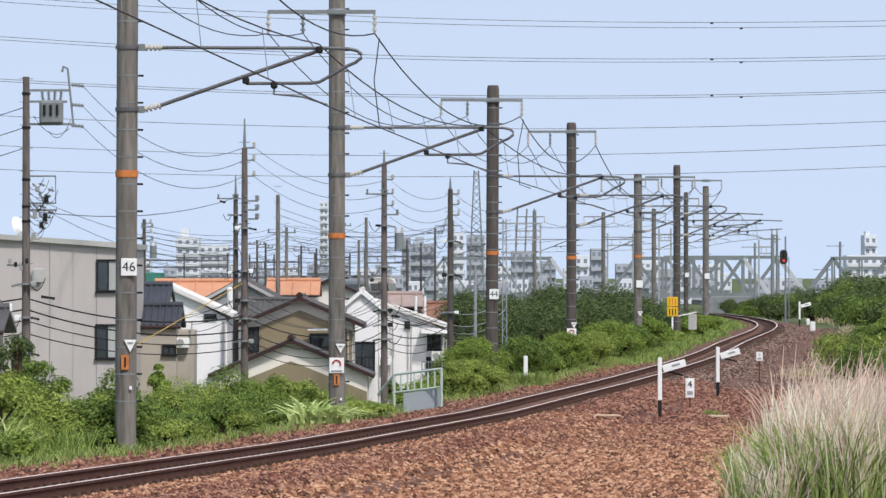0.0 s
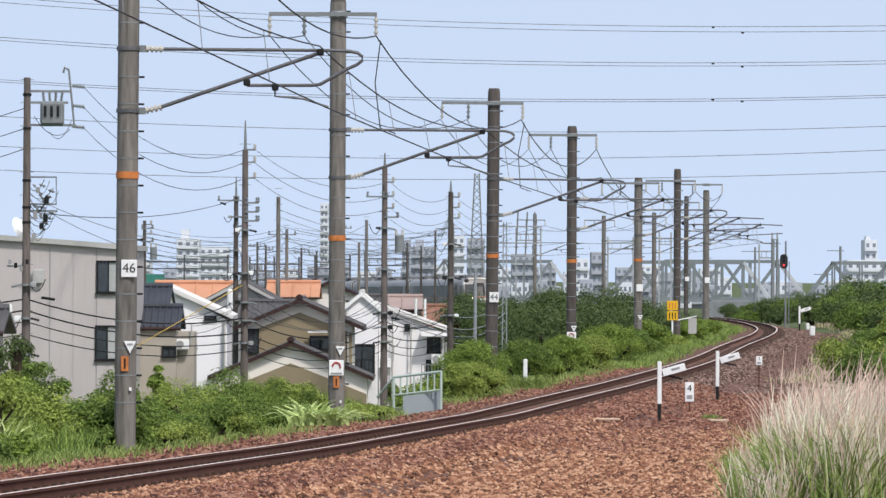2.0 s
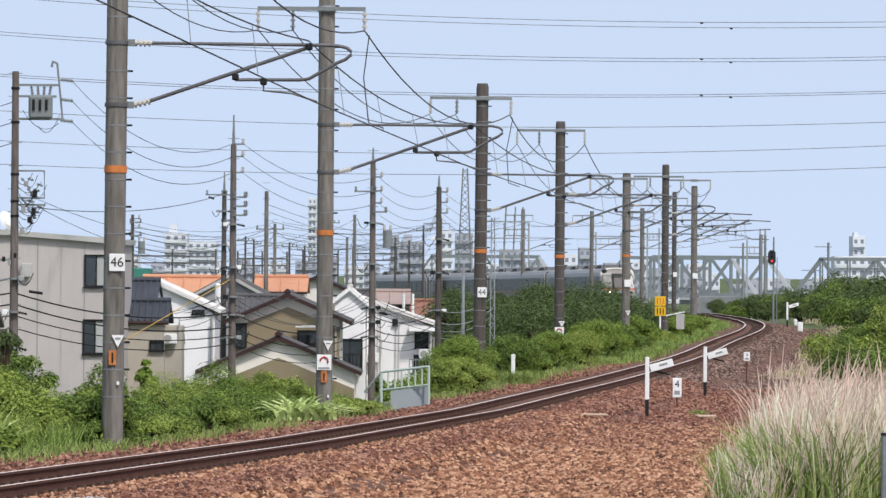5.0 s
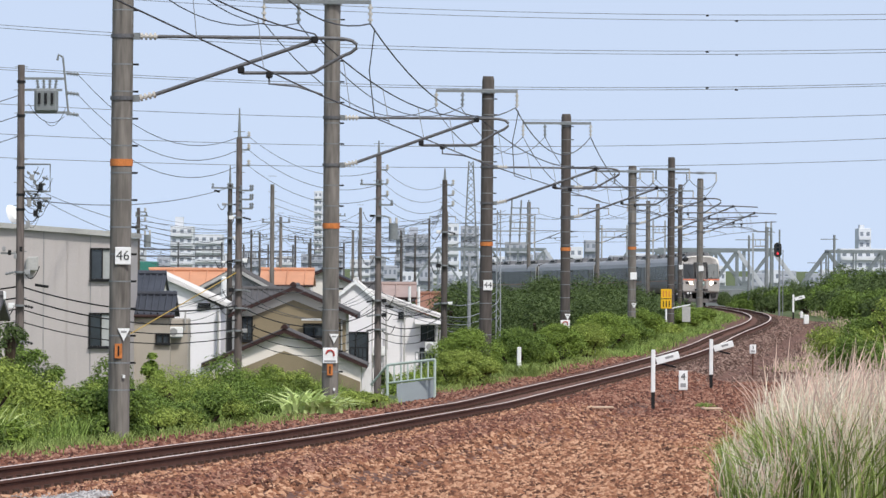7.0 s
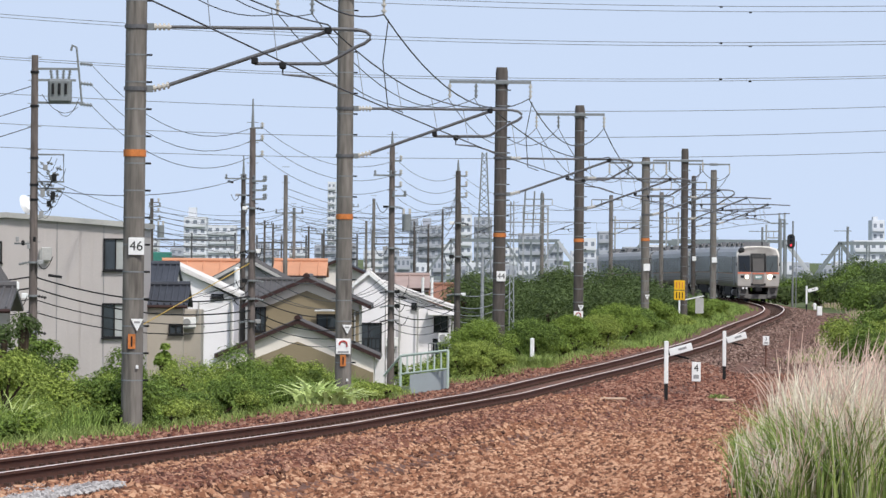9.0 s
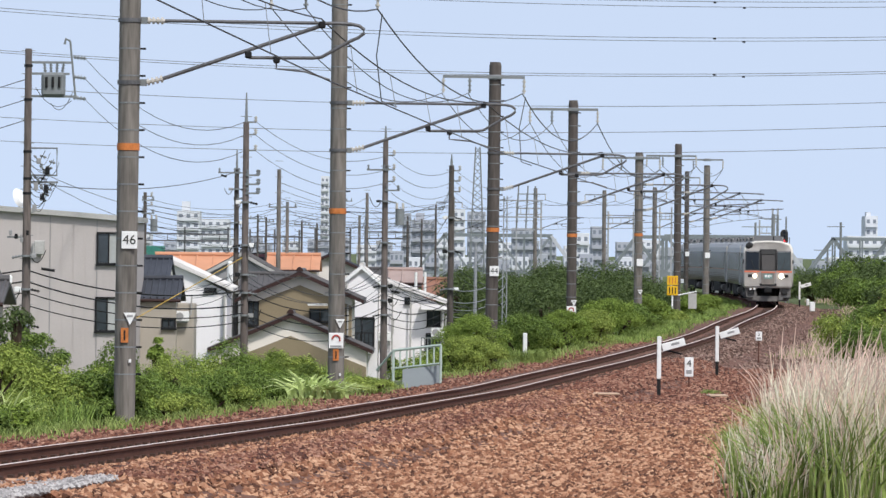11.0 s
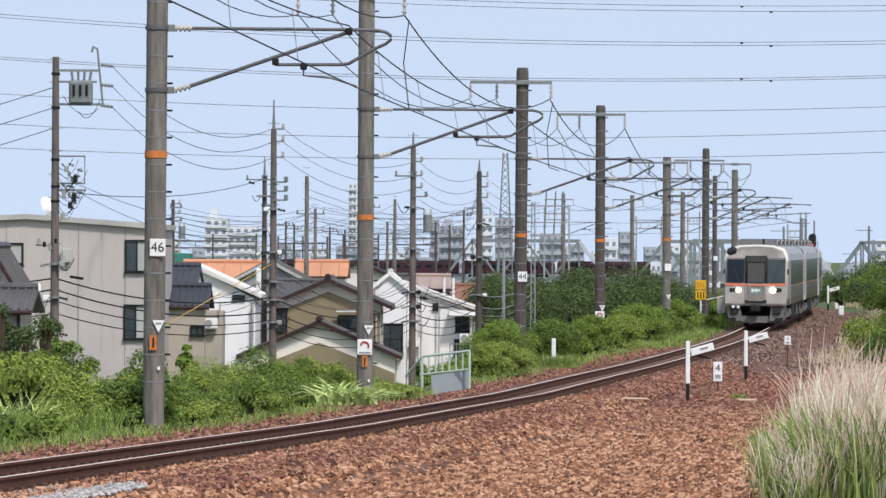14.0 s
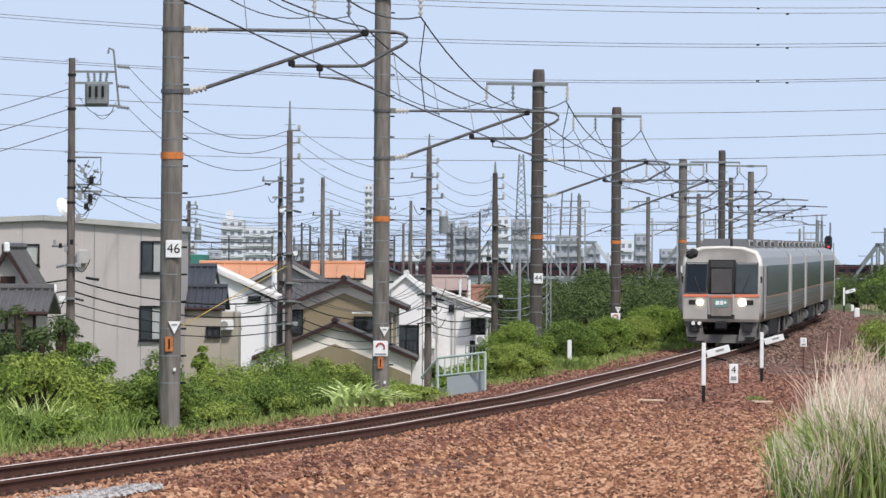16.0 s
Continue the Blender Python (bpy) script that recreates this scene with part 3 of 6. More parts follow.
    contact = Vector((x + 3.55 * reach / 4, y, tube_z - 1.03)) if tube_z else None
    messenger = Vector((x + 3.42 * reach / 4, y, tube_z + 0.06)) if tube_z else None
    return hooks, contact, messenger


MASTS = [
    mast(-5.62, 84, 11.6, 0.19, CONCRETE, 11.2, 7.39, "46", 2.11, 5.15, 1.82, 0.25, 3.50),
    mast(-2.46, 110, 9.71, 0.19, CONCRETE, 9.42, 6.75, "", 1.63, 4.24, 0.91, 0.0, 0.0, 1.24, 3.95),
    mast(1.48, 145, 8.99, 0.19, CONCRETE_DARK, 8.63, 6.32, "44", 0, 3.97, 0, 0.3, 2.71, 0, 3.9),
    mast(4.68, 173, 8.72, 0.18, CONCRETE_DARK, 8.48, 6.17, "", 1.43, 3.90, 0, 0, 0, 1.14, 3.9),
    mast(8.42, 205, 7.50, 0.18, CONCRETE, 7.35, 6.21, "", 1.55, 4.04, 0, 0, 2.84, 0, 3.7),
    mast(11.68, 237, 8.59, 0.18, CONCRETE_DARK, 8.08, 6.27, reach=3.6, pointed=True),
    mast(14.84, 268, 8.08, 0.18, CONCRETE, 8.49, 6.26, plate_z=3.10, reach=3.6, pointed=True),
    mast(16.89, 330, 8.75, 0.16, CONCRETE_DARK, 8.40, 6.44, plate_z=3.10, reach=3.6, pointed=True),
    mast(15.99, 360, 7.99, 0.17, CONCRETE, 7.74, 6.15, reach=3.6, pointed=True),
    mast(13.08, 387, 8.06, 0.17, CONCRETE, 7.78, 6.12, reach=3.6, pointed=True),
    mast(8.10, 420, 8.60, 0.17, CONCRETE, 8.15, 6.15, reach=3.6, pointed=True),
    mast(0.85, 448, 8.04, 0.17, CONCRETE, 7.61, 5.90, reach=3.6, pointed=True),
]


def overhead():
    """Contact wire, messenger and droppers span by span; three feeders from arm to arm."""
    start = ([Vector((-9.5, 56, 12.6)), Vector((-8.7, 56, 12.6)), Vector((-7.0, 56, 12.6))], Vector((-5.8, 56, 7.42)), Vector((-5.8, 56, 8.75)))
    runs = [start] + MASTS
    for (h0, c0, m0), (h1, c1, m1) in zip(runs, runs[1:]):
        near = c0.y < 240
        span = thing("catenary_span", (0, 0, 0), "contact wire hung by droppers from a messenger wire", "overhead wire", "spans of the overhead line")
        part("contact_wire", tube(bmesh.new(), [c0, c1], 0.014 if near else 0.016), WIRE, span)
        top = sag(m0, m1, 0.45 if near else 0.2)
        part("messenger_wire", tube(bmesh.new(), top, 0.014 if near else 0.016), WIRE, span)
        for i in range(2, 14, 3 if near else 4):
            p = top[i]
            part("dropper", tube(bmesh.new(), [p, c0.lerp(c1, i / 14)], 0.007, 4), WIRE_PALE, span)
    hung = [r[0] for r in runs if r[0]]
    for a, b in zip(hung, hung[1:]):
        for i, (p, q) in enumerate(zip(a, b)):
            w = part("feeder_wire", tube(bmesh.new(), sag(p, q, 1.0 if p.y < 200 else 0.45), 0.018 if i == 2 else 0.013), WIRE)
            tagged(w, "dark feeder wire slung between mast arms", "overhead wire", "feeder wires")
    # jumper loops between feeder and messenger
    for k in (1, 2):
        p, q = MASTS[k][0][2], MASTS[k][2]
        a = p + Vector((0.1, 0.3, -0.1))
        w = part("jumper_cable", tube(bmesh.new(), [a, a + Vector((-0.15, 2, -0.9)), a + Vector((-0.05, 4, -1.9)), a + Vector((0.3, 5, -2.0))], 0.014), WIRE)
        tagged(w, "thin jumper cable between feeder and messenger wire", "overhead wire")


overhead()


def transmission_lines():
    """High-voltage conductors that cross the sky far off."""
    d = 650.0
    rows = ((40.90, 37.81, 37.58, 2), (35.41, 32.62, 32.78, 2), (29.60, 27.36, 28.06, 2), (24.57, 22.80, 23.80, 1), (20.47, 19.08, 20.55, 1), (17.22, 16.22, 17.61, 1))
    xs = (-60.67, 1.24, 60.67)
    for (a, b, c, count), gap in zip(rows, (0.42, 0.18, 0.1, 0, 0, 0)):
        k = np.polyfit(xs, (a, b, c), 2)
        for j in range(count):
            pts = [(x, d + 6 * j, float(np.polyval(k, x)) - gap * j) for x in np.linspace(-140, 150, 40)]
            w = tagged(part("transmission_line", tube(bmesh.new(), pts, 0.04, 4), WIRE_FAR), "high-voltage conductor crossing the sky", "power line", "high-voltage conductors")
            if count == 2:
                x = 36.83 + j * 4.4
                part("damper", box(bmesh.new(), x, d + 6 * j, float(np.polyval(k, x)) - gap * j - 0.1, 0.4, 0.15, 0.25), DARK_STEEL, w)


transmission_lines()


# ---- town poles ----
def utility_pole(x, y, top, radius, mat, tops=(), spike=0.0, trafo=0.0, arms=(), steps=True):
    base = float(ground_z(x, y)) - 0.2
    p = thing("utility_pole", (x, y, base), "slim concrete utility pole with insulators and cables", "utility pole", "utility poles in the town")
    h = top - base
    part("shaft", rod(bmesh.new(), (0, 0, 0), (0, 0, h), radius * 1.25, radius * 0.85, 16), mat, p)
    if spike:
        part("finial", rod(bmesh.new(), (0, 0, h), (0, 0, h + spike), radius * 0.5, 0.03, 8), GREY_STEEL, p)
    for z in tops:
        b = part("bracket", box(bmesh.new(), 0.2, 0, z - base, 0.5, 0.07, 0.07), GREY_STEEL, p)
        part("insulator", insulator(bmesh.new(), (0.42, 0, z - base + 0.02), (0.42, 0, z - base + 0.26), 2, 0.09), PORCELAIN, b)
    for z, x0, x1 in arms:
        a = part("cross_arm", box(bmesh.new(), (x0 + x1) / 2, -radius, z - base, abs(x1 - x0), 0.08, 0.08), GREY_STEEL, p)
        for ux in (x0 + 0.08, (x0 + x1) / 2 + 0.3, x1 - 0.08):
            part("insulator", insulator(bmesh.new(), (ux, -radius, z - base), (ux, -radius, z - base + 0.25), 2, 0.07), GREY_STEEL, a)
    if trafo:
        t = trafo - base
        can = part("transformer", rod(bmesh.new(), (0.72 * radius / 0.15, 0, t - 0.45), (0.72 * radius / 0.15, 0, t + 0.35), 0.22, n=16), GREY_STEEL, p, "grey pole transformer")
        for s in (-0.15, 0.15):
            part("bushing", rod(bmesh.new(), (0.72 * radius / 0.15 + s, 0, t + 0.35), (0.72 * radius / 0.15 + s, 0, t + 0.62), 0.06, n=8), PORCELAIN, can)
    if steps:
        for i in range(int(h / 0.9)):
            part("step_bolt", rod(bmesh.new(), (-radius * 1.7, 0, 1.5 + i * 0.9), (radius * 1.7, 0, 1.5 + i * 0.9), 0.015, n=5), GREY_STEEL, p)
    return p


def left_pole():
    """The pole with the switch frame on top, close to the grey flats."""
    x, y = -16.25, 185
    p = utility_pole(x, y, 10.98, 0.155, CONCRETE_BROWN)
    base = p.location.z
    z = lambda v: v - base
    for h0, w in ((10.45, 1.7), (10.01, 1.6), (9.13, 1.9)):
        part("frame_beam", box(bmesh.new(), w / 2, 0, z(h0), w, 0.09, 0.09), GREY_STEEL, p)
    part("frame_post", rod(bmesh.new(), (1.62, 0, z(11.29)), (1.85, 0, z(9.04)), 0.04), GREY_STEEL, p)
    for i, v in enumerate((10.67, 9.90, 9.09)):
        part("insulator", insulator(bmesh.new(), (1.75, 0, z(v)), (2.25, 0, z(v) - 0.05), 4, 0.08), GREY_STEEL, p)
    can = part("transformer", box(bmesh.new(), 0.98, 0, z(9.59), 0.92, 0.5, 0.95, bevel=0.1), GREY_STEEL, p, "grey pole-mounted switch box")
    for s in (-0.25, 0, 0.25):
        part("bushing", rod(bmesh.new(), (0.98 + s, -0.28, z(9.46)), (0.98 + s, -0.28, z(9.88)), 0.05), DARK_STEEL, can)
    low = part("lower_frame", tube(bmesh.new(), [(0, 0, z(7.11)), (1.15, 0, z(7.11)), (1.15, 0, z(6.05)), (0, 0, z(6.05))], 0.04), GREY_STEEL, p)
    for i in range(7):
        v = 6.82 - 0.2 * i
        part("fuse", insulator(bmesh.new(), (0.25 + 0.12 * (i % 4), -0.1, z(v)), (0.5 + 0.12 * (i % 4), -0.1, z(v) - 0.22), 2, 0.06), GREY_STEEL, low)
    for i, s in enumerate((-0.32, -0.1, 0.12, 0.34)):
        part("top_bushing", insulator(bmesh.new(), (0.98 + s, 0.05, z(10.06)), (0.98 + s * 1.15, 0.05, z(10.41)), 3, 0.07), GREY_STEEL, can)
    for v in (10.32, 9.00, 6.97, 5.92, 5.34):
        part("pole_band", rod(bmesh.new(), (0, 0, z(v) - 0.05), (0, 0, z(v) + 0.05), 0.17, n=12), DARK_STEEL, p)
    for i in range(9):
        v = 6.71 - 0.21 * i
        q = 0.2 + 0.35 * ((i * 7) % 4) / 3
        part("cable_loop", tube(bmesh.new(), sag((0.12, -0.16, z(v)), (q + 0.5, -0.16, z(v) + 0.3 - 0.12 * (i % 3)), 0.28 + 0.06 * (i % 4), 7), 0.013), DARK_STEEL, p)
        part("strain_clamp", insulator(bmesh.new(), (q + 0.3, -0.1, z(v) + 0.1), (q + 0.55, -0.1, z(v) + 0.02), 2, 0.06), GREY_STEEL, p)
    part("lower_beam", box(bmesh.new(), 0.55, 0, z(5.78), 1.3, 0.08, 0.08), GREY_STEEL, p)
    part("side_beam", box(bmesh.new(), -0.3, 0, z(3.63), 0.9, 0.07, 0.07), GREY_STEEL, p)
    for i in range(4):
        part("clamp", box(bmesh.new(), -0.62 + 0.22 * i, -0.1, z(3.80) - 0.14 * (i % 3), 0.12, 0.14, 0.2, bevel=0.02), DARK_STEEL if i % 2 else GREY_PAINT, p)
    part("junction_box", box(bmesh.new(), 0.5, 0, z(3.23), 0.4, 0.25, 0.55, bevel=0.03), CONCRETE_PALE, p)
    for a, b in (((0.3, 9.46), (1.7, 8.96)), ((1.75, 9.3), (0.9, 8.85))):
        p0, p1 = Vector((a[0], -0.2, z(a[1]))), Vector((b[0], -0.2, z(b[1])))
        part("jumper_loop", tube(bmesh.new(), sag(p0, p1, 0.45, 8), 0.012), DARK_STEEL, p)
    for i, (ux, v) in enumerate(((0.45, 6.60), (0.8, 6.22), (0.35, 5.61), (0.6, 5.21), (0.3, 4.77), (0.75, 5.50))):
        part("fuse_box", box(bmesh.new(), ux, -0.12, z(v), 0.16, 0.2, 0.22 + 0.05 * (i % 3), bevel=0.02), DARK_STEEL if i % 2 else GREY_PAINT, p)
        part("jumper_loop", tube(bmesh.new(), sag((ux, -0.15, z(v)), (ux + 0.45, -0.15, z(v) + 0.35), 0.3, 6), 0.01), DARK_STEEL, p)
    part("top_fitting", tube(bmesh.new(), [(1.62, 0, z(11.29)), (1.45, 0, z(11.38)), (1.4, 0, z(11.16))], 0.05), GREY_STEEL, p)
    return x, y


LP = left_pole()
utility_pole(-8.78, 210, 8.85, 0.15, CONCRETE_BROWN, (8.85, 8.30, 7.60), 1.300, arms=((6.50, 0, 0.6), (6.10, 0, 0.6), (5.70, 0, 0.6)))
utility_pole(-11.14, 255, 7.49, 0.14, CONCRETE_DARK, (7.28,), 1.032, arms=((7.28, -1.0, 0.2), (5.88, 0, 0.5)))
utility_pole(-9.39, 270, 7.73, 0.13, CONCRETE)
utility_pole(-9.89, 300, 6.16, 0.11, CONCRETE, arms=((5.81, -1.2, 0.6),))
utility_pole(-2.85, 230, 8.54, 0.15, CONCRETE_BROWN, (7.83, 7.15, 6.57), 0.712, 4.90, ((7.12, -0.9, 0.2), (6.13, 0, 0.7)))
utility_pole(-5.34, 330, 7.10, 0.12, CONCRETE)
utility_pole(0.37, 240, 7.54, 0.15, CONCRETE_DARK, (7.28, 6.76, 6.22), 0.571)
utility_pole(-18.89, 300, 6.66, 0.12, CONCRETE_DARK, (6.41, 5.81), 0, 4.63, ((6.16, -0.2, 0.6), (5.34, -0.2, 0.6)))
utility_pole(1.70, 250, 3.69, 0.09, ZINC, steps=False)
utility_pole(-7.10, 400, 5.97, 0.12, CONCRETE, steps=False)
utility_pole(-8.90, 420, 8.35, 0.1, CONCRETE_DARK, arms=((7.35, -0.8, 0.8),), steps=False)
for px, pz in ((-15.70, 5.85), (-12.55, 5.60), (-11.20, 5.35), (-3.20, 6.10), (-1.95, 5.85), (-16.45, 6.10), (-0.70, 7.10)):
    utility_pole(px, 420, pz, 0.1, CONCRETE_DARK, arms=((pz - 0.4, -0.7, 0.7),), steps=False)


def lattice_pole(x, y, top, w):
    """Slim galvanised lattice pole with two lamp-like switch frames."""
    base = float(ground_z(x, y)) - 0.2
    p = thing("lattice_pole", (x, y, base), "slim galvanised steel lattice pole with cross-arms", "lattice pole")
    h = top - base
    for sx in (-1, 1):
        for sy in (-1, 1):
            part("leg", rod(bmesh.new(), (sx * w, sy * w, 0), (sx * w * 0.6, sy * w * 0.6, h), 0.03, n=6), ZINC, p)
    n = int(h / 0.5)
    for i in range(n):
        s = -1 if i % 2 else 1
        k0, k1 = 1 - 0.4 * i / n, 1 - 0.4 * (i + 1) / n
        part("lacing", rod(bmesh.new(), (-s * w * k0, -w * k0, h * i / n), (s * w * k1, -w * k1, h * (i + 1) / n), 0.018, n=5), ZINC, p)
    for z, x0, x1 in ((h * 0.98, -0.5, 2.0), (h * 0.9, -0.4, 1.8), (h * 0.84, -0.2, 1.6)):
        part("cross_arm", box(bmesh.new(), (x0 + x1) / 2, 0, z, x1 - x0, 0.07, 0.07), ZINC, p)
    for ux in (0.6, 1.1, 1.5):
        part("insulator", insulator(bmesh.new(), (ux, 0, h * 0.84), (ux + 0.1, 0, h * 1.05), 3, 0.08), GREY_STEEL, p)


lattice_pole(3.31, 255, 6.18, 0.14)


def far_tower(x, y, top, w, name="steel_lattice_tower"):
    base = -5.0
    p = thing(name, (x, y, base), "tall grey steel lattice power tower far off", "power tower")
    h = top - base
    for sx in (-1, 1):
        for sy in (-1, 1):
            part("leg", rod(bmesh.new(), (sx * w, sy * w, 0), (sx * w * 0.25, sy * w * 0.25, h), 0.12, n=5), GREY_STEEL, p)
    z, k = 0.0, 0
    while z < h - 1:
        a, step = w * (1 - 0.75 * z / h), max(1.2, w * 1.2 * (1 - 0.7 * z / h))
        b = w * (1 - 0.75 * min(h, z + step) / h)
        for s in (-1, 1):
            part("bracing", rod(bmesh.new(), (-s * a, -a, z), (s * b, -b, min(h, z + step)), 0.06, n=4), GREY_STEEL, p)
        z += step
    return p


far_tower(5.62, 800, 20.21, 1.5)


def strung(a, b, drop, r=0.012, mat=None, label="dark power cable strung between poles", group="town cables"):
    w = part("power_cable", tube(bmesh.new(), sag(a, b, drop, 12), r, 4), mat or WIRE)
    return tagged(w, label, "cable", group)


for v0, v1 in ((10.63, 8.85), (9.84, 8.28), (9.04, 7.58)):
    strung((LP[0] + 2.2, 185, v0), (-8.85, 210, v1), 1.3, 0.015)
    strung((LP[0] - 0.1, 185, v0 - 0.85), (LP[0] - 14, 180, v0 - 4.6), 0.3, 0.016)
for v0, v1 in ((8.95, 7.83), (8.35, 7.15), (7.65, 6.54)):
    strung((-8.45, 210, v0), (-2.74, 230, v1), 0.9, 0.013)
for v0, v1 in ((7.83, 7.34), (7.15, 6.76), (6.57, 6.22), (6.02, 5.91)):
    strung((-2.57, 230, v0), (0.46, 240, v1), 0.6, 0.012)
    strung((0.54, 240, v1), (3.67, 255, v1 - 0.6), 0.5, 0.011)
for i, (v0, v1, dr) in enumerate(((5.72, 7.28, 0.5), (6.22, 4.91, 0.6), (6.00, 4.30, 0.9))):
    strung((LP[0] + 0.4, 185, v0), (-11.29, 255, v1), dr, 0.018 if i == 0 else 0.013)
for v0, v1, r in ((2.35, 1.40, 0.03), (1.91, 0.78, 0.03), (1.47, 0.40, 0.022), (0.98, 0.03, 0.022)):
    strung((LP[0], 185, v0), (-8.80, 210, v1), 0.55, r, DARK_STEEL, "thick black communication cable between poles")
    strung((LP[0], 185, v0), (LP[0] - 13, 182, v0 - 0.9), 0.3, r, DARK_STEEL, "thick black communication cable between poles")
    strung((-8.75, 210, v1), (-2.85, 230, v1 - 0.3), 0.9, r * 0.8, DARK_STEEL, "thick black communication cable between poles")
    strung((-2.85, 230, v1 - 0.3), (0.37, 240, v1 - 0.1), 0.5, r * 0.8, DARK_STEEL, "thick black communication cable between poles")
    strung((0.37, 240, v1 - 0.1), (3.31, 255, v1 + 0.5), 0.4, r * 0.7, WIRE_PALE, "pale communication cable between poles")
for i in range(10):
    strung((-9.43, 300, 6.24 - 0.32 * i), (0.63, 330, 6.6 - 0.35 * i), 0.5, 0.012)
    strung((-19.07, 300, 6.38 - 0.32 * i), (-9.89, 300, 6.24 - 0.32 * i), 0.7, 0.012)
guy = tagged(part("guy_wire", tube(bmesh.new(), [(-8.77, 207, 2.86), (-12.30, 190, 0.42)], 0.02), GUY_YELLOW), "guy wire in a yellow plastic sleeve", "guy wire")
for cx, cy, cz, w in ((-15.98, 192, 2.33, 0.55), (-11.61, 250.1, 7.04, 0.3), (-2.32, 232, 1.19, 0.4)):
    c = rod(bmesh.new(), (cx - w / 2, cy, cz + 0.04), (cx + w / 2, cy, cz - 0.04), 0.055, n=8)
    tagged(part("cable_joint", c, DARK_STEEL), "black splice sleeve on a cable", "cable joint", "cable joints")
tagged(part("cable_box", box(bmesh.new(), -17.13, 184, -0.36, 0.34, 0.2, 0.26, bevel=0.03), WHITE), "white junction box hung on a cable", "junction box")
# ---- houses ----
SIDING = material("grey_siding", (0.47, 0.428, 0.412), 0.75, vary=0.08, scale=0.5, fine=20)
SIDING_WHITE = material("white_siding", (0.8, 0.775, 0.785), 0.7, vary=0.06, scale=0.6, fine=20)
PLASTER_TAN = material("tan_plaster", (0.255, 0.208, 0.135), 0.85, vary=0.14, scale=0.7, fine=20)
PLASTER_CREAM = material("cream_plaster", (0.74, 0.69, 0.63), 0.85, vary=0.1, scale=0.7)
PLASTER_BEIGE = material("beige_plaster", (0.4, 0.36, 0.31), 0.85, vary=0.12, scale=0.7)
TILE_DARK = material("dark_roof_tile", (0.055, 0.06, 0.075), 0.6, vary=0.35, scale=1.0, fine=12)
TILE_GREY = material("grey_roof_tile", (0.1, 0.095, 0.096), 0.6, vary=0.3, scale=1.0, fine=12)
ROOF_PALE = material("pale_metal_roof", (0.6, 0.58, 0.56), 0.5, vary=0.12, scale=0.5)
ROOF_ORANGE = material("orange_roof", (0.55, 0.27, 0.16), 0.7, vary=0.2, scale=0.8)
ROOF_DUN = material("dun_pink_roof", (0.36, 0.27, 0.24), 0.7, vary=0.2, scale=0.8)
ROOF_RUST = material("rust_pink_roof", (0.26, 0.13, 0.09), 0.7, vary=0.2, scale=0.8)
TRIM_BROWN = material("dark_brown_trim", (0.045, 0.024, 0.022), 0.6, vary=0.2)
TEAL = material("teal_paint", (0.05, 0.2, 0.16), 0.6, vary=0.2)
WINDOW = material("window_glass", (0.05, 0.06, 0.07), 0.08, vary=0.4, scale=1.5, bump=0)
CURTAIN = material("window_blind", (0.4, 0.41, 0.4), 0.7, vary=0.15)


def window(parent, x, z, w, h, y, frame_mat=None, blind=0.0, balcony=False):
    """Frame, sill, two panes, on a wall whose face is at y (towards the viewer)."""
    fm = frame_mat or DARK_STEEL
    bm = bmesh.new()
    for sx in (-1, 1):
        box(bm, x + sx * (w / 2), y - 0.03, z, 0.07, 0.12, h + 0.07)
    for sz in (-1, 1):
        box(bm, x, y - 0.03, z + sz * (h / 2), w - 0.07, 0.12, 0.07)
    box(bm, x, y - 0.02, z, 0.05, 0.08, h - 0.07)
    f = part("window", bm, fm, parent)
    for sx in (-1, 1):
        part("pane", box(bmesh.new(), x + sx * w / 4, y - 0.012, z, w / 2 - 0.06, 0.02, h - 0.08), CURTAIN if blind and sx > 0 else WINDOW, f)
    part("sill", box(bmesh.new(), x, y - 0.07, z - h / 2 - 0.06, w + 0.15, 0.16, 0.05), fm, f)
    if balcony:
        b = part("window_rail", box(bmesh.new(), x, y - 0.22, z - h * 0.15, w, 0.03, 0.04), DARK_STEEL, f)
        for i in range(6):
            part("bar", box(bmesh.new(), x - w / 2 + w * i / 5, y - 0.22, z - h * 0.32, 0.025, 0.025, h * 0.34), DARK_STEEL, f)
    return f


def siding(wall, cx, w, y, top):
    """Horizontal boards with open joints on the face of a wall."""
    me = bpy.data.meshes.new("siding_board")
    bm = box(bmesh.new(), 0, 0, 0, w, 0.02, 0.34)
    bm.to_mesh(me)
    bm.free()
    me.materials.append(SIDING_WHITE)
    for i in range(int(top / 0.37)):
        board = new("siding_board", me)
        board.parent = wall
        board.matrix_basis = pose(cx, y, top - 0.2 - 0.37 * i)


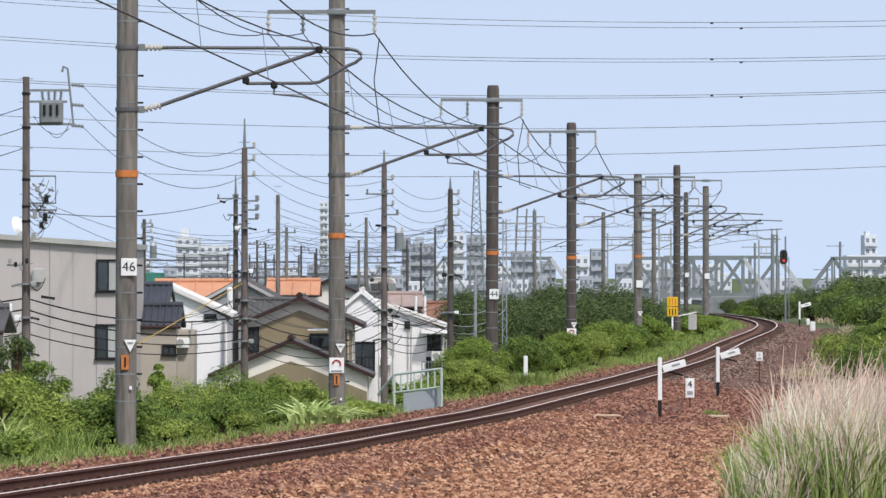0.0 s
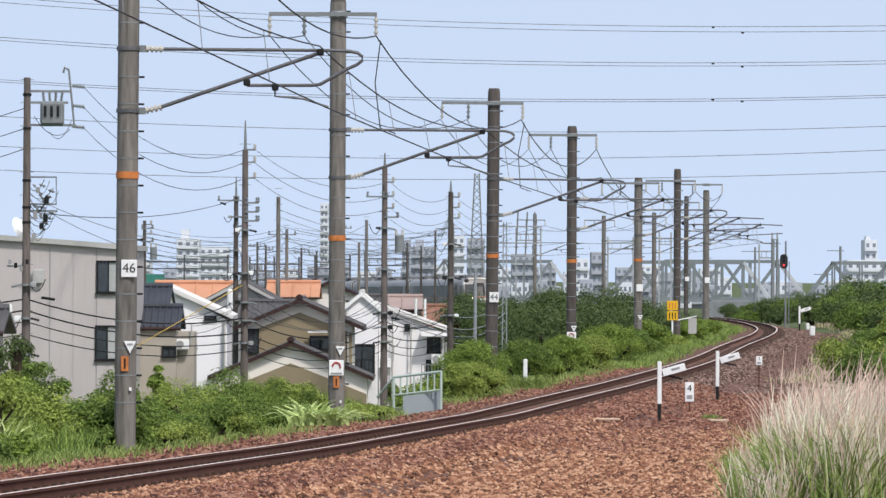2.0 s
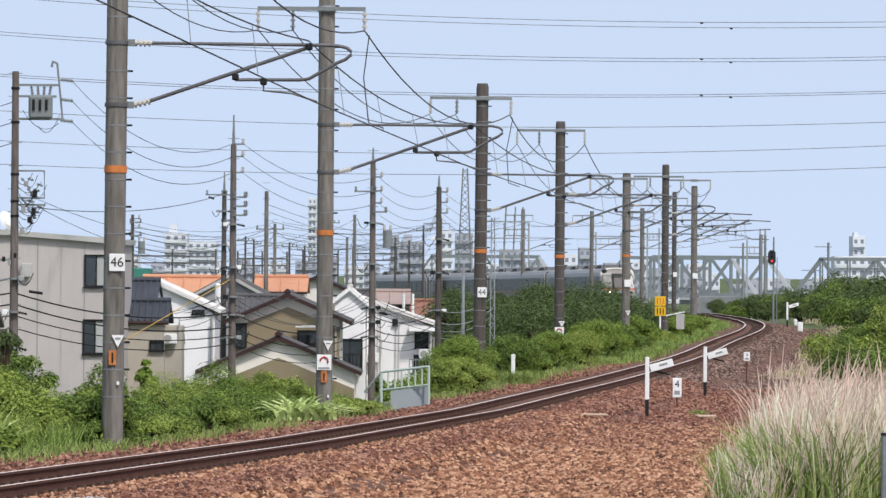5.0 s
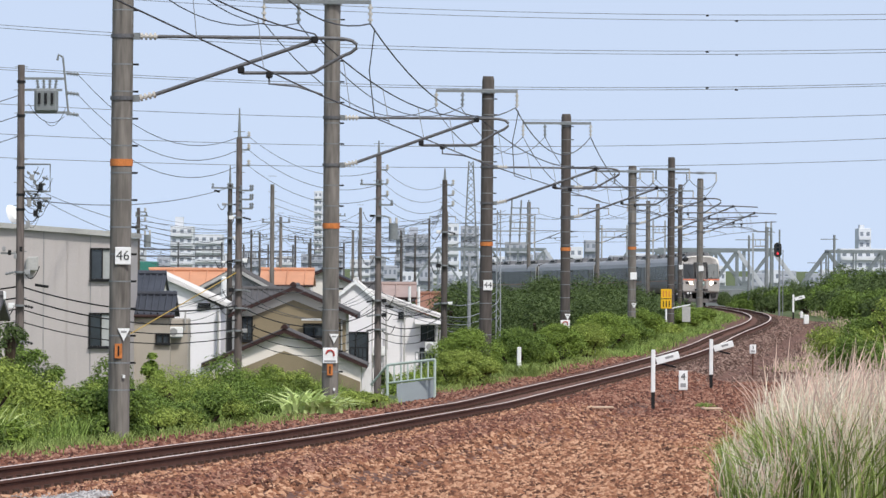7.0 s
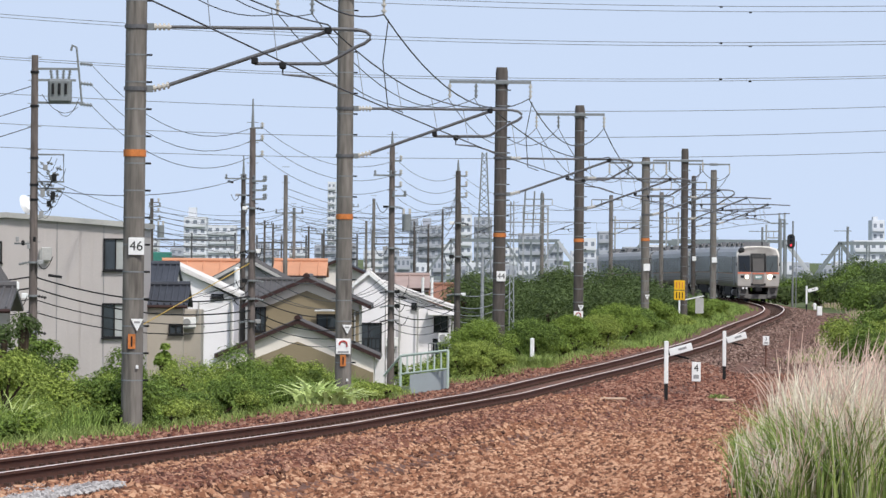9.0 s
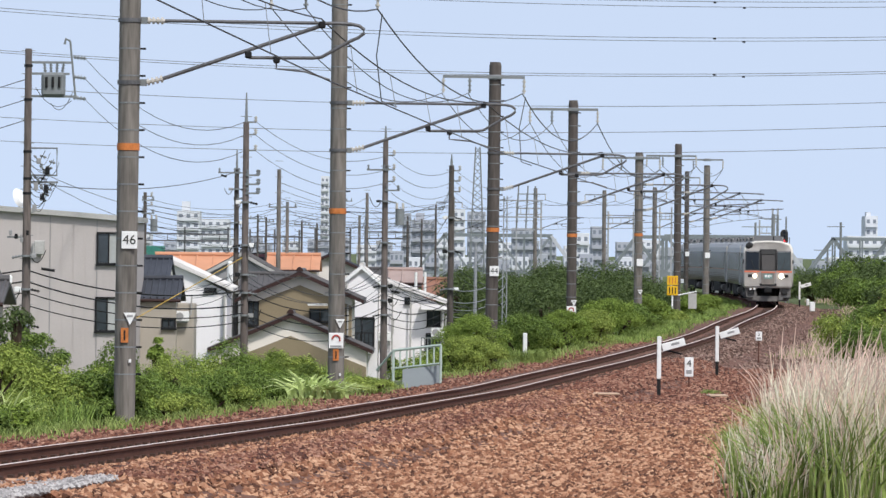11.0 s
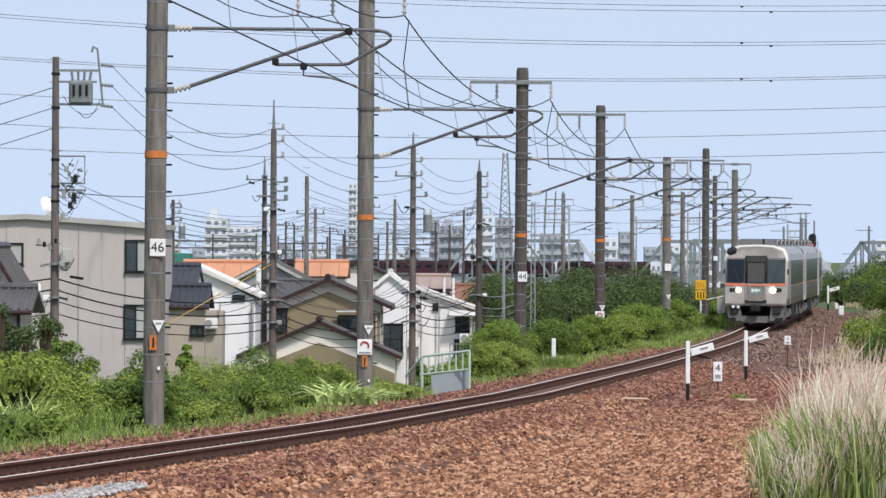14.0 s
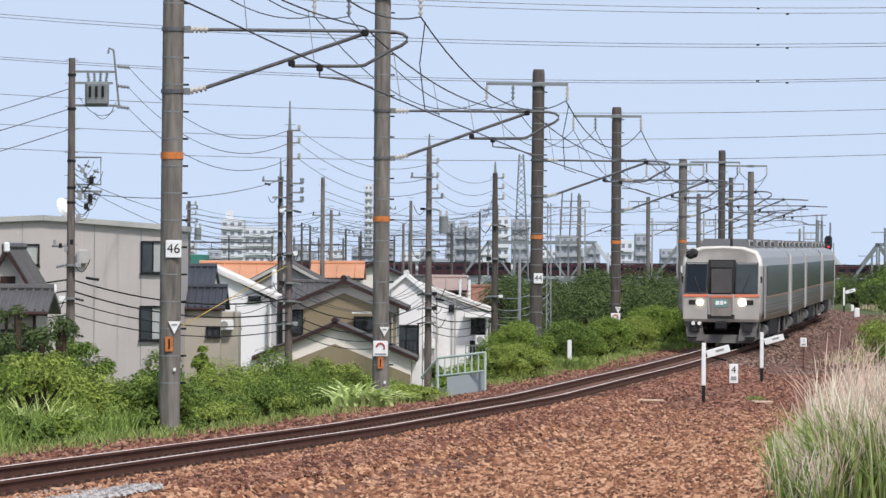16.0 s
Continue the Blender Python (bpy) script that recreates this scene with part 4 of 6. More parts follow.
def gable_house(x, y, w, d, eave, ridge, wall, roof, label, rz=0.0, over=0.5, ridge_dir="y", base=-4.9, trim=TRIM_BROWN, windows=(), rows=True, band=0.0, band_mat=None):
    """House with a pitched roof; ridge along y shows its gable, along x its slope."""
    house = thing("house", (x, y, base), label, "house", "houses below the bank", rz=rz)
    e, r = eave - base, ridge - base
    bm = bmesh.new()
    if ridge_dir == "y":
        slab(bm, [(-w / 2, 0), (w / 2, 0), (w / 2, e), (0, r - 0.12), (-w / 2, e)], d, "xz")
    else:
        slab(bm, [(-d / 2, 0), (d / 2, 0), (d / 2, e), (0, r - 0.12), (-d / 2, e)], w, "yz")
    face = part("wall", bm, wall, house)
    if wall is SIDING_WHITE and ridge_dir == "y":
        siding(face, 0.0, w - 0.1, -d / 2, e)
    half, length = (w / 2, d) if ridge_dir == "y" else (d / 2, w)
    rise = (r - e) / half
    for s in (-1, 1):
        out = s * (half + over)
        low = e - over * rise
        bm = bmesh.new()
        prof = [(0, r), (out, low), (out, low - 0.14), (0, r - 0.16)]
        slab(bm, prof if s > 0 else prof[::-1], length + 2 * over, "xz" if ridge_dir == "y" else "yz")
        face = part("roof", bm, roof, house)
        if rows:
            n = max(3, int((length + 2 * over) / (0.27 if roof in (TILE_DARK, TILE_GREY) else 0.9)))
            for i in range(n):
                c = -(length + 2 * over) / 2 + (i + 0.5) * (length + 2 * over) / n
                a, b = (0.0, r + 0.03), (out, low + 0.03)
                p, q = ((a[0], c, a[1]), (b[0], c, b[1])) if ridge_dir == "y" else ((c, a[0], a[1]), (c, b[0], b[1]))
                part("roof_seam", rod(bmesh.new(), p, q, 0.045, n=5), roof, face)
        if ridge_dir == "y":
            bm = bmesh.new()
            slab(bm, [(0, r + 0.02), (out, low + 0.02), (out, low - 0.16), (0, r - 0.18)], 0.08, "xz")
            part("bargeboard", bm, trim, house).location.y = -(d / 2 + over + 0.03)
        else:
            part("gutter", rod(bmesh.new(), (-(w / 2 + over), out, low - 0.08), ((w / 2 + over), out, low - 0.08), 0.07, n=8), trim, house)
    cap = ((0, -(length / 2 + over), r + 0.06), (0, length / 2 + over, r + 0.06)) if ridge_dir == "y" else ((-(length / 2 + over), 0, r + 0.06), (length / 2 + over, 0, r + 0.06))
    part("ridge_cap", rod(bmesh.new(), *cap, 0.13, n=8), roof, house)
    if band:
        bm = slab(bmesh.new(), [(-w / 2 + 0.02, 0), (w / 2 - 0.02, 0), (w / 2 - 0.02, e - band), (0, r - 0.12 - band), (-w / 2 + 0.02, e - band)], 0.08, "xz")
        part("plaster_panel", bm, band_mat, house, "tan plaster below a pale gable").location.y = -d / 2 - 0.05
    for wx, wz, ww, wh in windows:
        window(house, wx, wz - base, ww, wh, -d / 2 - (0.09 if band else 0.0))
    return house


def grey_flats():
    """Three-storey block with vertical siding boards, close behind the left pole."""
    y, base = 200.0, -4.9
    x0, x1, x2 = -21.76, -18.55, -13.12
    top_a, top_b = 4.74, 4.33
    b = thing("apartment_block", (x1, y, base), "grey sided three-storey apartment block with flat roof", "apartment block")
    for name, xa, xb, za, zb, turn in (("wall", 0, x2 - x1, top_a, top_b, 0.0), ("side_wall", x0 - x1, 0, 4.59, top_a, 0.0)):
        bm = bmesh.new()
        slab(bm, [(xa, 0), (xb, 0), (xb, zb - base), (xa, za - base)], 8.0, "xz")
        w = part(name, bm, SIDING, b)
        w.location.y = 4.0
        bm = bmesh.new()
        over = 0.15 if name == "wall" else -0.16
        slab(bm, [(xa - 0.15, za - base), (xb + over, zb - base), (xb + over, zb - base + 0.22), (xa - 0.15, za - base + 0.22)], 8.5, "xz")
        part("roof_edge", bm, CONCRETE_PALE, b).location.y = 4.0
        n = max(2, int((xb - xa) / 0.46))
        for i in range(1, n):
            xx = xa + (xb - xa) * i / n
            zt = za + (zb - za) * i / n - base
            if i % 2 == 0:
                part("joint_strip", box(bmesh.new(), xx, -0.008, zt / 2, 0.03, 0.02, zt - 0.05), GREY_PAINT if i % 4 == 0 else SIDING, w)
            part("siding_board", box(bmesh.new(), xx + 0.23, -0.004, zt / 2, 0.4, 0.02, zt - 0.1), SIDING, w)
        for c in list(w.children):
            c.location.y = -4.0
    for px, wz, w, h in ((-14.10, 3.21, 0.95, 1.3), (-14.14, 0.43, 0.95, 1.4), (-19.67, 3.28, 1.5, 0.85)):
        window(b, px - x1, wz - base, w, h, 0.0, blind=1)
    dish = part("satellite_dish", rod(bmesh.new(), (-18.00 - x1, 1.0, 5.31 - base), (-18.00 - x1 + 0.14, 0.92, 5.31 - base + 0.05), 0.42, 0.3, 20), WHITE, b, "white satellite dish")
    part("dish_post", rod(bmesh.new(), (-18.00 - x1, 1.1, top_a - base), (-18.00 - x1, 1.1, 5.31 - base), 0.03), GREY_STEEL, b)
    part("meter_box", box(bmesh.new(), -17.10 - x1, -0.14, 3.16 - base, 0.4, 0.25, 0.55, bevel=0.03), CONCRETE_PALE, b)


grey_flats()
def shed_house(x0, z0, x1, z1, y, depth, wall, roof, label, windows=(), base=-4.9, seams=9):
    """House whose single roof plane falls to one side."""
    house = thing("house", (x0, y, base), label, "house", "houses below the bank")
    w = x1 - x0
    part("wall", slab(bmesh.new(), [(0.1, 0), (w - 0.1, 0), (w - 0.1, z1 - base - 0.05), (0.1, z0 - base - 0.05)], depth - 0.5), wall, house).location.y = depth / 2
    siding(house.children[0], w / 2, w - 0.3, -depth / 2 + 0.25, z1 - base - 0.1)
    plate = part("roof", slab(bmesh.new(), [(-0.15, z0 - base), (w + 0.2, z1 - base), (w + 0.2, z1 - base + 0.16), (-0.15, z0 - base + 0.16)], depth), roof, house)
    plate.location.y = depth / 2
    for i in range(seams):
        c = -depth / 2 + (i + 0.5) * depth / seams
        part("roof_seam", rod(bmesh.new(), (-0.15, c, z0 - base + 0.18), (w + 0.2, c, z1 - base + 0.18), 0.04, n=5), roof, plate)
    part("fascia", slab(bmesh.new(), [(-0.2, z0 - base - 0.02), (w + 0.25, z1 - base - 0.02), (w + 0.25, z1 - base + 0.1), (-0.2, z0 - base + 0.1)], 0.06), ROOF_PALE, house).location.y = -0.04
    part("downpipe", rod(bmesh.new(), (w - 0.25, 0.15, 0), (w - 0.25, 0.15, z1 - base - 0.1), 0.045, n=8), CONCRETE_PALE, house)
    for wx, wz, ww, wh, bal in windows:
        window(house, wx - x0, wz - base, ww, wh, 0.25, balcony=bal)
    return house


# dark tiled house, low beige house, white house with a falling roof
gable_house(-13.15, 216, 1.5, 5, 1.97, 2.74, PLASTER_CREAM, TILE_DARK, "house with dark blue-grey tiled roof", ridge_dir="x", over=0.1)
gable_house(-12.53, 208, 1.9, 4, 1.12, 1.87, PLASTER_BEIGE, TILE_DARK, "low house with dark tiled lean-to roof and beige walls", ridge_dir="x", over=0.2, windows=((0.65, -0.02, 0.55, 0.4),))
tagged(part("garden_wall_house", box(bmesh.new(), -11.48, 208, -0.54, 1.281, 2.2, 2.760, bevel=0.04), PLASTER_BEIGE), "low beige outbuilding with a flat roof", "outbuilding")
shed_house(-13.77, 2.66, -10.65, 1.09, 236, 6, SIDING_WHITE, ROOF_PALE, "white house with a pale falling metal roof", ((-12.53, -0.15, 0.5, 0.35, False), (-11.58, 1.15, 0.55, 0.15, False)))
gable_house(-14.11, 272, 4.4, 5, 1.78, 2.78, PLASTER_CREAM, ROOF_ORANGE, "far house with an orange roof", ridge_dir="x", over=0.2)
gable_house(-9.43, 300, 3.0, 6, 1.95, 2.77, PLASTER_CREAM, ROOF_ORANGE, "far house with an orange roof", ridge_dir="x", over=0.2)
gable_house(-11.14, 266, 4.6, 7, 1.73, 2.98, GREY_PAINT, TILE_GREY, "house with a grey gable and pale bargeboards", over=0.3, trim=CONCRETE_PALE)
gable_house(-9.34, 256, 2.6, 5, 1.09, 1.82, SIDING, TILE_GREY, "small house with a grey tiled roof", ridge_dir="x", over=0.3)
tagged(part("water_tank", box(bmesh.new(), -11.22, 250, 1.75, 0.28, 0.4, 1.6, bevel=0.08), WHITE), "white upright tank on a roof", "tank")
# tan house with two stacked gables
TAN_LABEL = "tan plastered house with dark tiled gable roof"
gable_house(-7.32, 246, 5.4, 7, 0.89, 2.06, PLASTER_CREAM, TILE_GREY, TAN_LABEL, over=0.6, band=0.55, band_mat=PLASTER_TAN, windows=((1.05, -0.15, 1.0, 0.65), (-2.35, -0.09, 0.5, 1.2)))
tagged(part("window_awning", box(bmesh.new(), -6.37, 241.6, 0.41, 1.0, 0.9, 0.1, bevel=0.02), WHITE), "small white awning over a window", "awning")
gable_house(-7.56, 238, 7.6, 4, -1.65, -0.01, PLASTER_CREAM, TILE_GREY, "tan plastered lower wing with pale gable and dark roof", over=0.32, band=0.95, band_mat=PLASTER_TAN)
# white house: gable front and a long wing with a falling roof
gable_house(-4.39, 258, 1.75, 5, 1.62, 2.35, SIDING_WHITE, ROOF_PALE, "white sided house with a pale metal gable roof", over=0.18, trim=WHITE, windows=((0.05, -1.24, 1.3, 1.6),))
shed_house(-3.58, 1.66, 0.18, 0.24, 259, 5, SIDING_WHITE, ROOF_PALE, "white sided house wing with pale falling metal roof", ((-0.49, -0.43, 0.7, 0.9, True), (-0.49, -1.79, 0.8, 0.9, False), (-1.91, 0.46, 0.3, 0.3, False)), seams=7)
part("drainpipe", rod(bmesh.new(), (-1.75, 258.9, -4.9), (-1.75, 258.9, 0.87), 0.05), CONCRETE_PALE)
tagged(bpy.data.objects["drainpipe"], "pale drainpipe down a white house wall", "drainpipe")
gable_house(-2.57, 300, 2.0, 6, 1.24, 1.91, TRIM_BROWN, ROOF_DUN, "far house with a dull pinkish roof", ridge_dir="x", over=0.3)
gable_house(-0.44, 312, 1.3, 6, 0.05, 1.24, PLASTER_BEIGE, ROOF_RUST, "far house with a rust-red roof", ridge_dir="x", over=0.3)
gable_house(-7.82, 330, 5.0, 6, 1.72, 2.82, PLASTER_CREAM, TILE_DARK, "far house with a dark roof", over=0.4)
gable_house(-4.89, 345, 6.0, 6, 0.70, 1.73, PLASTER_BEIGE, TILE_GREY, "far house with a grey roof", ridge_dir="x", over=0.4)
OLD = gable_house(-15.92, 160, 1.5, 5, 2.31, 3.53, PLASTER_CREAM, TILE_GREY, "old house with dark tiled roof and white plaster ridge ends", over=0.4, trim=TRIM_BROWN)
part("ridge_end", box(bmesh.new(), 0, -2.98, 3.56 + 4.9, 0.2, 0.12, 0.34, bevel=0.05), WHITE, OLD, "white plaster ridge end")
for s in (-1, 1):
    part("ridge_end", box(bmesh.new(), s * 1.12, -2.98, 1.78 + 4.9, 0.16, 0.12, 0.24, bevel=0.05), WHITE, OLD, "white plaster ridge end")
part("gable_grille", box(bmesh.new(), 0, -2.53, 2.45 + 4.9, 0.5, 0.06, 0.3), TRIM_BROWN, OLD)
WING = gable_house(-15.40, 154, 1.9, 4, 1.63, 2.19, PLASTER_BEIGE, TILE_GREY, "old house wing with a dark tiled skirt roof", ridge_dir="x", over=0.4, windows=((0.3, 0.4, 0.9, 1.0),))
for s in (-1, 1):
    part("ridge_end", box(bmesh.new(), s * 1.36, 0, 2.22 + 4.9, 0.12, 0.2, 0.3, bevel=0.05), WHITE, WING, "white plaster ridge end")
for k in range(5):
    part("eave_post", box(bmesh.new(), -0.9 + 0.45 * k, -2.06, 0.7 + 4.9, 0.09, 0.09, 1.5), TRIM_BROWN, WING)
for vx in (-1.66, -1.10):
    tagged(part("roof_vent", rod(bmesh.new(), (vx, 290, 0.62), (vx, 290, 1.86), 0.09, n=10), WHITE), "white roof vent pipe", "vent pipe", "white vent pipes")
tagged(part("teal_shed", box(bmesh.new(), -19.50, 320, 2.92 - 2, 1.3, 3, 4.7, bevel=0.05), TEAL), "small teal green metal shed", "shed")



def air_conditioner(x, y, z, w=0.8):
    """Outdoor unit on a bracket: case, fan grille, pipe."""
    a = thing("air_conditioner", (x, y, z), "white outdoor air conditioner unit on a house wall", "air conditioner", "outdoor units")
    case = part("case", box(bmesh.new(), 0, 0, 0, w, 0.3, w * 0.72, bevel=0.03), WHITE, a)
    part("fan_grille", rod(bmesh.new(), (-w * 0.14, -0.15, 0), (-w * 0.14, -0.17, 0), w * 0.27, n=20), GREY_PAINT, case)
    part("bracket", box(bmesh.new(), 0, 0.1, -w * 0.4, w * 0.8, 0.4, 0.05), GREY_STEEL, a)
    part("pipe", tube(bmesh.new(), [(w * 0.45, 0.1, 0), (w * 0.62, 0.15, 0.1), (w * 0.66, 0.15, 0.9)], 0.04), CONCRETE_PALE, a)


air_conditioner(-11.35, 206.6, 0.28, 0.62)
air_conditioner(-0.28, 258.9, -1.25, 0.7)
air_conditioner(-3.15, 258.9, -1.5, 0.7)


def veranda(x0, x1, y, z0, z1, mat, bars, label):
    """Rail, bars and floor of a small veranda on a wall."""
    v = thing("veranda", ((x0 + x1) / 2, y, z0), label, "veranda", "house verandas")
    w, h = x1 - x0, z1 - z0
    part("floor", box(bmesh.new(), 0, 0.3, 0, w, 0.7, 0.1), CONCRETE_PALE, v)
    part("top_rail", box(bmesh.new(), 0, 0, h, w, 0.05, 0.06), mat, v)
    part("middle_rail", box(bmesh.new(), 0, 0, h * 0.5, w, 0.04, 0.04), mat, v)
    for k in range(bars):
        part("bar", box(bmesh.new(), -w / 2 + w * k / (bars - 1), 0, h / 2, 0.045, 0.045, h), mat, v)


veranda(-5.05, -3.75, 254.9, -2.3, -1.25, DARK_STEEL, 7, "dark steel veranda rail on a white house")
veranda(-1.15, 0.1, 258.4, -2.4, -1.55, GREY_STEEL, 8, "grey veranda rail on a white house wing")
tagged(part("porch_roof", box(bmesh.new(), -0.45, 258.6, 0.12, 1.5, 1.1, 0.08, pose(0, 0, 0, 14), bevel=0.02), ROOF_PALE), "small pale porch roof on a white house", "porch roof")
for x, y, z0, z1 in ((-5.2, 255.4, -4.9, 1.4), (-2.75, 258.95, -4.9, 1.1), (-10.85, 235.9, -4.9, 0.9), (-4.85, 242.3, -4.9, 0.4)):
    tagged(part("drainpipe", rod(bmesh.new(), (x, y, z0), (x, y, z1), 0.045, n=8), CONCRETE_PALE), "pale drainpipe down a house wall", "drainpipe", "drainpipes")
for x, y, z in ((-7.32, 241.9, 2.2), (-7.56, 235.6, 0.13)):
    tagged(part("ridge_tile", slab(bmesh.new(), [(-0.2, -0.1), (0.2, -0.1), (0.15, 0.03), (0.06, 0.11), (-0.06, 0.11), (-0.15, 0.03)], 0.14), TRIM_BROWN), "dark ornamental tile on a roof ridge", "ridge tile", "ridge tiles")
    bpy.data.objects[[o.name for o in bpy.data.objects if o.name.startswith("ridge_tile")][-1]].location = (x, y, z)


# ---- fittings on the town poles, service drops, far gantries ----
def pole_fittings(x, y, levels, seed):
    """Clamps, small boxes and slack loops on a pole."""
    rng = random.Random(seed)
    f = thing("pole_fittings", (x, y, levels[-1]), "clamps, junction boxes and slack cable loops on a pole", "pole fittings", "pole fittings")
    for z in levels:
        z -= levels[-1]
        part("band", rod(bmesh.new(), (0, 0, z - 0.04), (0, 0, z + 0.04), 0.2, n=12), GREY_STEEL, f)
        s = rng.choice((-1, 1))
        part("clamp", box(bmesh.new(), s * 0.3, -0.14, z, 0.24, 0.14, 0.1 + 0.12 * rng.random(), bevel=0.02), rng.choice((WHITE, DARK_STEEL, GREY_PAINT)), f)
        part("insulator", insulator(bmesh.new(), (-s * 0.2, -0.1, z), (-s * 0.55, -0.1, z - 0.08), 3, 0.06), rng.choice((GREY_STEEL, DARK_STEEL)), f)
        part("cable_loop", tube(bmesh.new(), sag((s * 0.2, -0.2, z), (s * (0.45 + 0.4 * rng.random()), -0.2, z + 0.3 * rng.random()), 0.3 + 0.25 * rng.random(), 7), 0.018), DARK_STEEL, f)


pole_fittings(-8.78, 209.8, (5.3, 3.4, 2.1, 1.3, 0.3), 1)
pole_fittings(-2.85, 229.8, (5.6, 3.6, 1.5, 0.8, 0.1), 2)
pole_fittings(0.37, 239.8, (4.9, 3.2, 1.3), 3)
pole_fittings(-11.14, 254.8, (6.4, 4.6, 3.3), 4)
pole_fittings(-16.25, 184.8, (2.9, 1.6, 0.2), 5)
drops = random.Random(12)
for x, y, z, n in ((-8.78, 210, 1.6, 9), (-2.85, 230, 1.3, 9), (0.37, 240, 1.4, 7)):
    for k in range(n):
        z0 = z + 1.4 * drops.random()
        side = 1 if k % 2 else -1
        strung((x, y - 0.15, z0), (x + side * (2.2 + 2.6 * drops.random()), y + 8 + 16 * drops.random(), z0 - 0.9 - 0.9 * drops.random()), 0.15 + 0.3 * drops.random(), 0.014, None, "thin service cable running to a house", "service cables")
FAR_POLES = ((-18.89, 300, 6.6), (-16.45, 420, 6.1), (-15.70, 420, 5.8), (-12.55, 420, 5.6), (-11.20, 420, 5.3), (-9.89, 300, 6.1), (-9.39, 270, 7.6), (-8.90, 420, 8.2), (-7.10, 400, 5.9), (-5.34, 330, 7.0), (-3.20, 420, 6.1), (-1.95, 420, 5.8), (-0.70, 420, 7.0), (0.37, 240, 7.3))
for k in range(34):
    (x0, y0, z0), (x1, y1, z1) = drops.sample(FAR_POLES, 2)
    d = 0.2 + 2.2 * drops.random()
    strung((x0, y0, z0 - d), (x1, y1, z1 - d - 0.3 * drops.random()), 0.2 + 0.5 * drops.random(), 0.015, None, "thin grey cable over the far roofs", "far cables")


def gantry(x0, x1, y, z, posts, mat, wires=2):
    """Portal frame over the far line: posts, a double beam and hangers."""
    base = -5.0
    g = thing("gantry", ((x0 + x1) / 2, y, base), "grey steel portal gantry over the far railway line", "gantry", "far gantries")
    w, h = x1 - x0, z - base
    for k in range(wires):
        part("beam", box(bmesh.new(), 0, 0, h - 0.75 * k, w, 0.16, 0.16), mat, g)
    for k in range(posts):
        part("post", box(bmesh.new(), -w / 2 + w * k / (posts - 1), 0, h / 2 + 0.4, 0.2, 0.2, h + 0.8), mat, g)
    for k in range(2 * posts - 1):
        part("hanger", box(bmesh.new(), -w / 2 + w * (k + 0.5) / (2 * posts - 1), 0, h - 0.4, 0.07, 0.07, 0.8), mat, g)


gantry(-33.1, -23.6, 520, 4.5, 3, PIPE_STEEL)
gantry(-21.2, -15.8, 520, 4.3, 3, PIPE_STEEL)
gantry(-14.6, -10.6, 540, 4.6, 2, PIPE_STEEL)
gantry(-8.9, -4.0, 540, 5.0, 3, PIPE_STEEL)
gantry(20.8, 24.0, 600, 7.3, 2, ZINC)
gantry(27.3, 28.8, 600, 7.9, 2, ZINC)
gantry(36.6, 38.3, 550, 6.1, 2, ZINC)
gantry(38.1, 38.7, 550, 7.45, 2, ZINC)
gantry(8.9, 11.9, 580, 8.2, 2, ZINC)

# ---- far city ----
BLOCK_WHITE = material("far_white_facade", (0.6, 0.62, 0.65), 0.8, vary=0.08, scale=0.2)
# Glass tone raised to a pale blue-grey, haze painted into it.
WINDOW_FAR = material("hazed_far_window_glass", (0.2, 0.225, 0.26), 0.2, vary=0.3, scale=0.3, bump=0)
BLOCK_GREY = material("far_grey_facade", (0.36, 0.38, 0.42), 0.8, vary=0.1, scale=0.2)


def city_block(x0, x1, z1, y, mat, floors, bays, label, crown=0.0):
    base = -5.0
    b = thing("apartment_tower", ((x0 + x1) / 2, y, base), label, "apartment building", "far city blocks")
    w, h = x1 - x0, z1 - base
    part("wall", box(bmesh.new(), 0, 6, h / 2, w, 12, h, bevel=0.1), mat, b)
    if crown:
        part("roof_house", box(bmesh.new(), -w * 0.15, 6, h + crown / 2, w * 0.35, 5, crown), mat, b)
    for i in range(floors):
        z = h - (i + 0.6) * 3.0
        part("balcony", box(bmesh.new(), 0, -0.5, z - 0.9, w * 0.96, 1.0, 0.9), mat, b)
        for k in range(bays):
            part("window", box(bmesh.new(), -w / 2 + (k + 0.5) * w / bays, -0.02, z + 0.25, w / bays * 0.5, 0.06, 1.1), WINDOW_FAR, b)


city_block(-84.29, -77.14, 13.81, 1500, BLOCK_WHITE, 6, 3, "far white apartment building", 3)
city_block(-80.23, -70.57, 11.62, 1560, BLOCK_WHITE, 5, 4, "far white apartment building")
# White facade on this grey tower imitates the haze in front of it.
city_block(-49.31, -46.14, 31.05, 1900, BLOCK_WHITE, 9, 2, "far slim tower block paled by painted haze")
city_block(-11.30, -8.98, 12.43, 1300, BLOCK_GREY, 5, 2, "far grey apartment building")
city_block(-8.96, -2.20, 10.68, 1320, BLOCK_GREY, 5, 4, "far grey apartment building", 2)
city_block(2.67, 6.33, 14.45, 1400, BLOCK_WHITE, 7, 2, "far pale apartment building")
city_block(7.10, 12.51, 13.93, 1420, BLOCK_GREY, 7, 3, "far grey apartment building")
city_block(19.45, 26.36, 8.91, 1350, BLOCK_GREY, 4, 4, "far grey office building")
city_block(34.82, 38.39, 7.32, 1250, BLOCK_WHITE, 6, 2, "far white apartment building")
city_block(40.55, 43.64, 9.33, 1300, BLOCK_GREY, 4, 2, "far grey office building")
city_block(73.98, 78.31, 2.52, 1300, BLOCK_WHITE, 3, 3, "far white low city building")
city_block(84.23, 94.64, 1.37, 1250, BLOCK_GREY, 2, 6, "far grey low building")
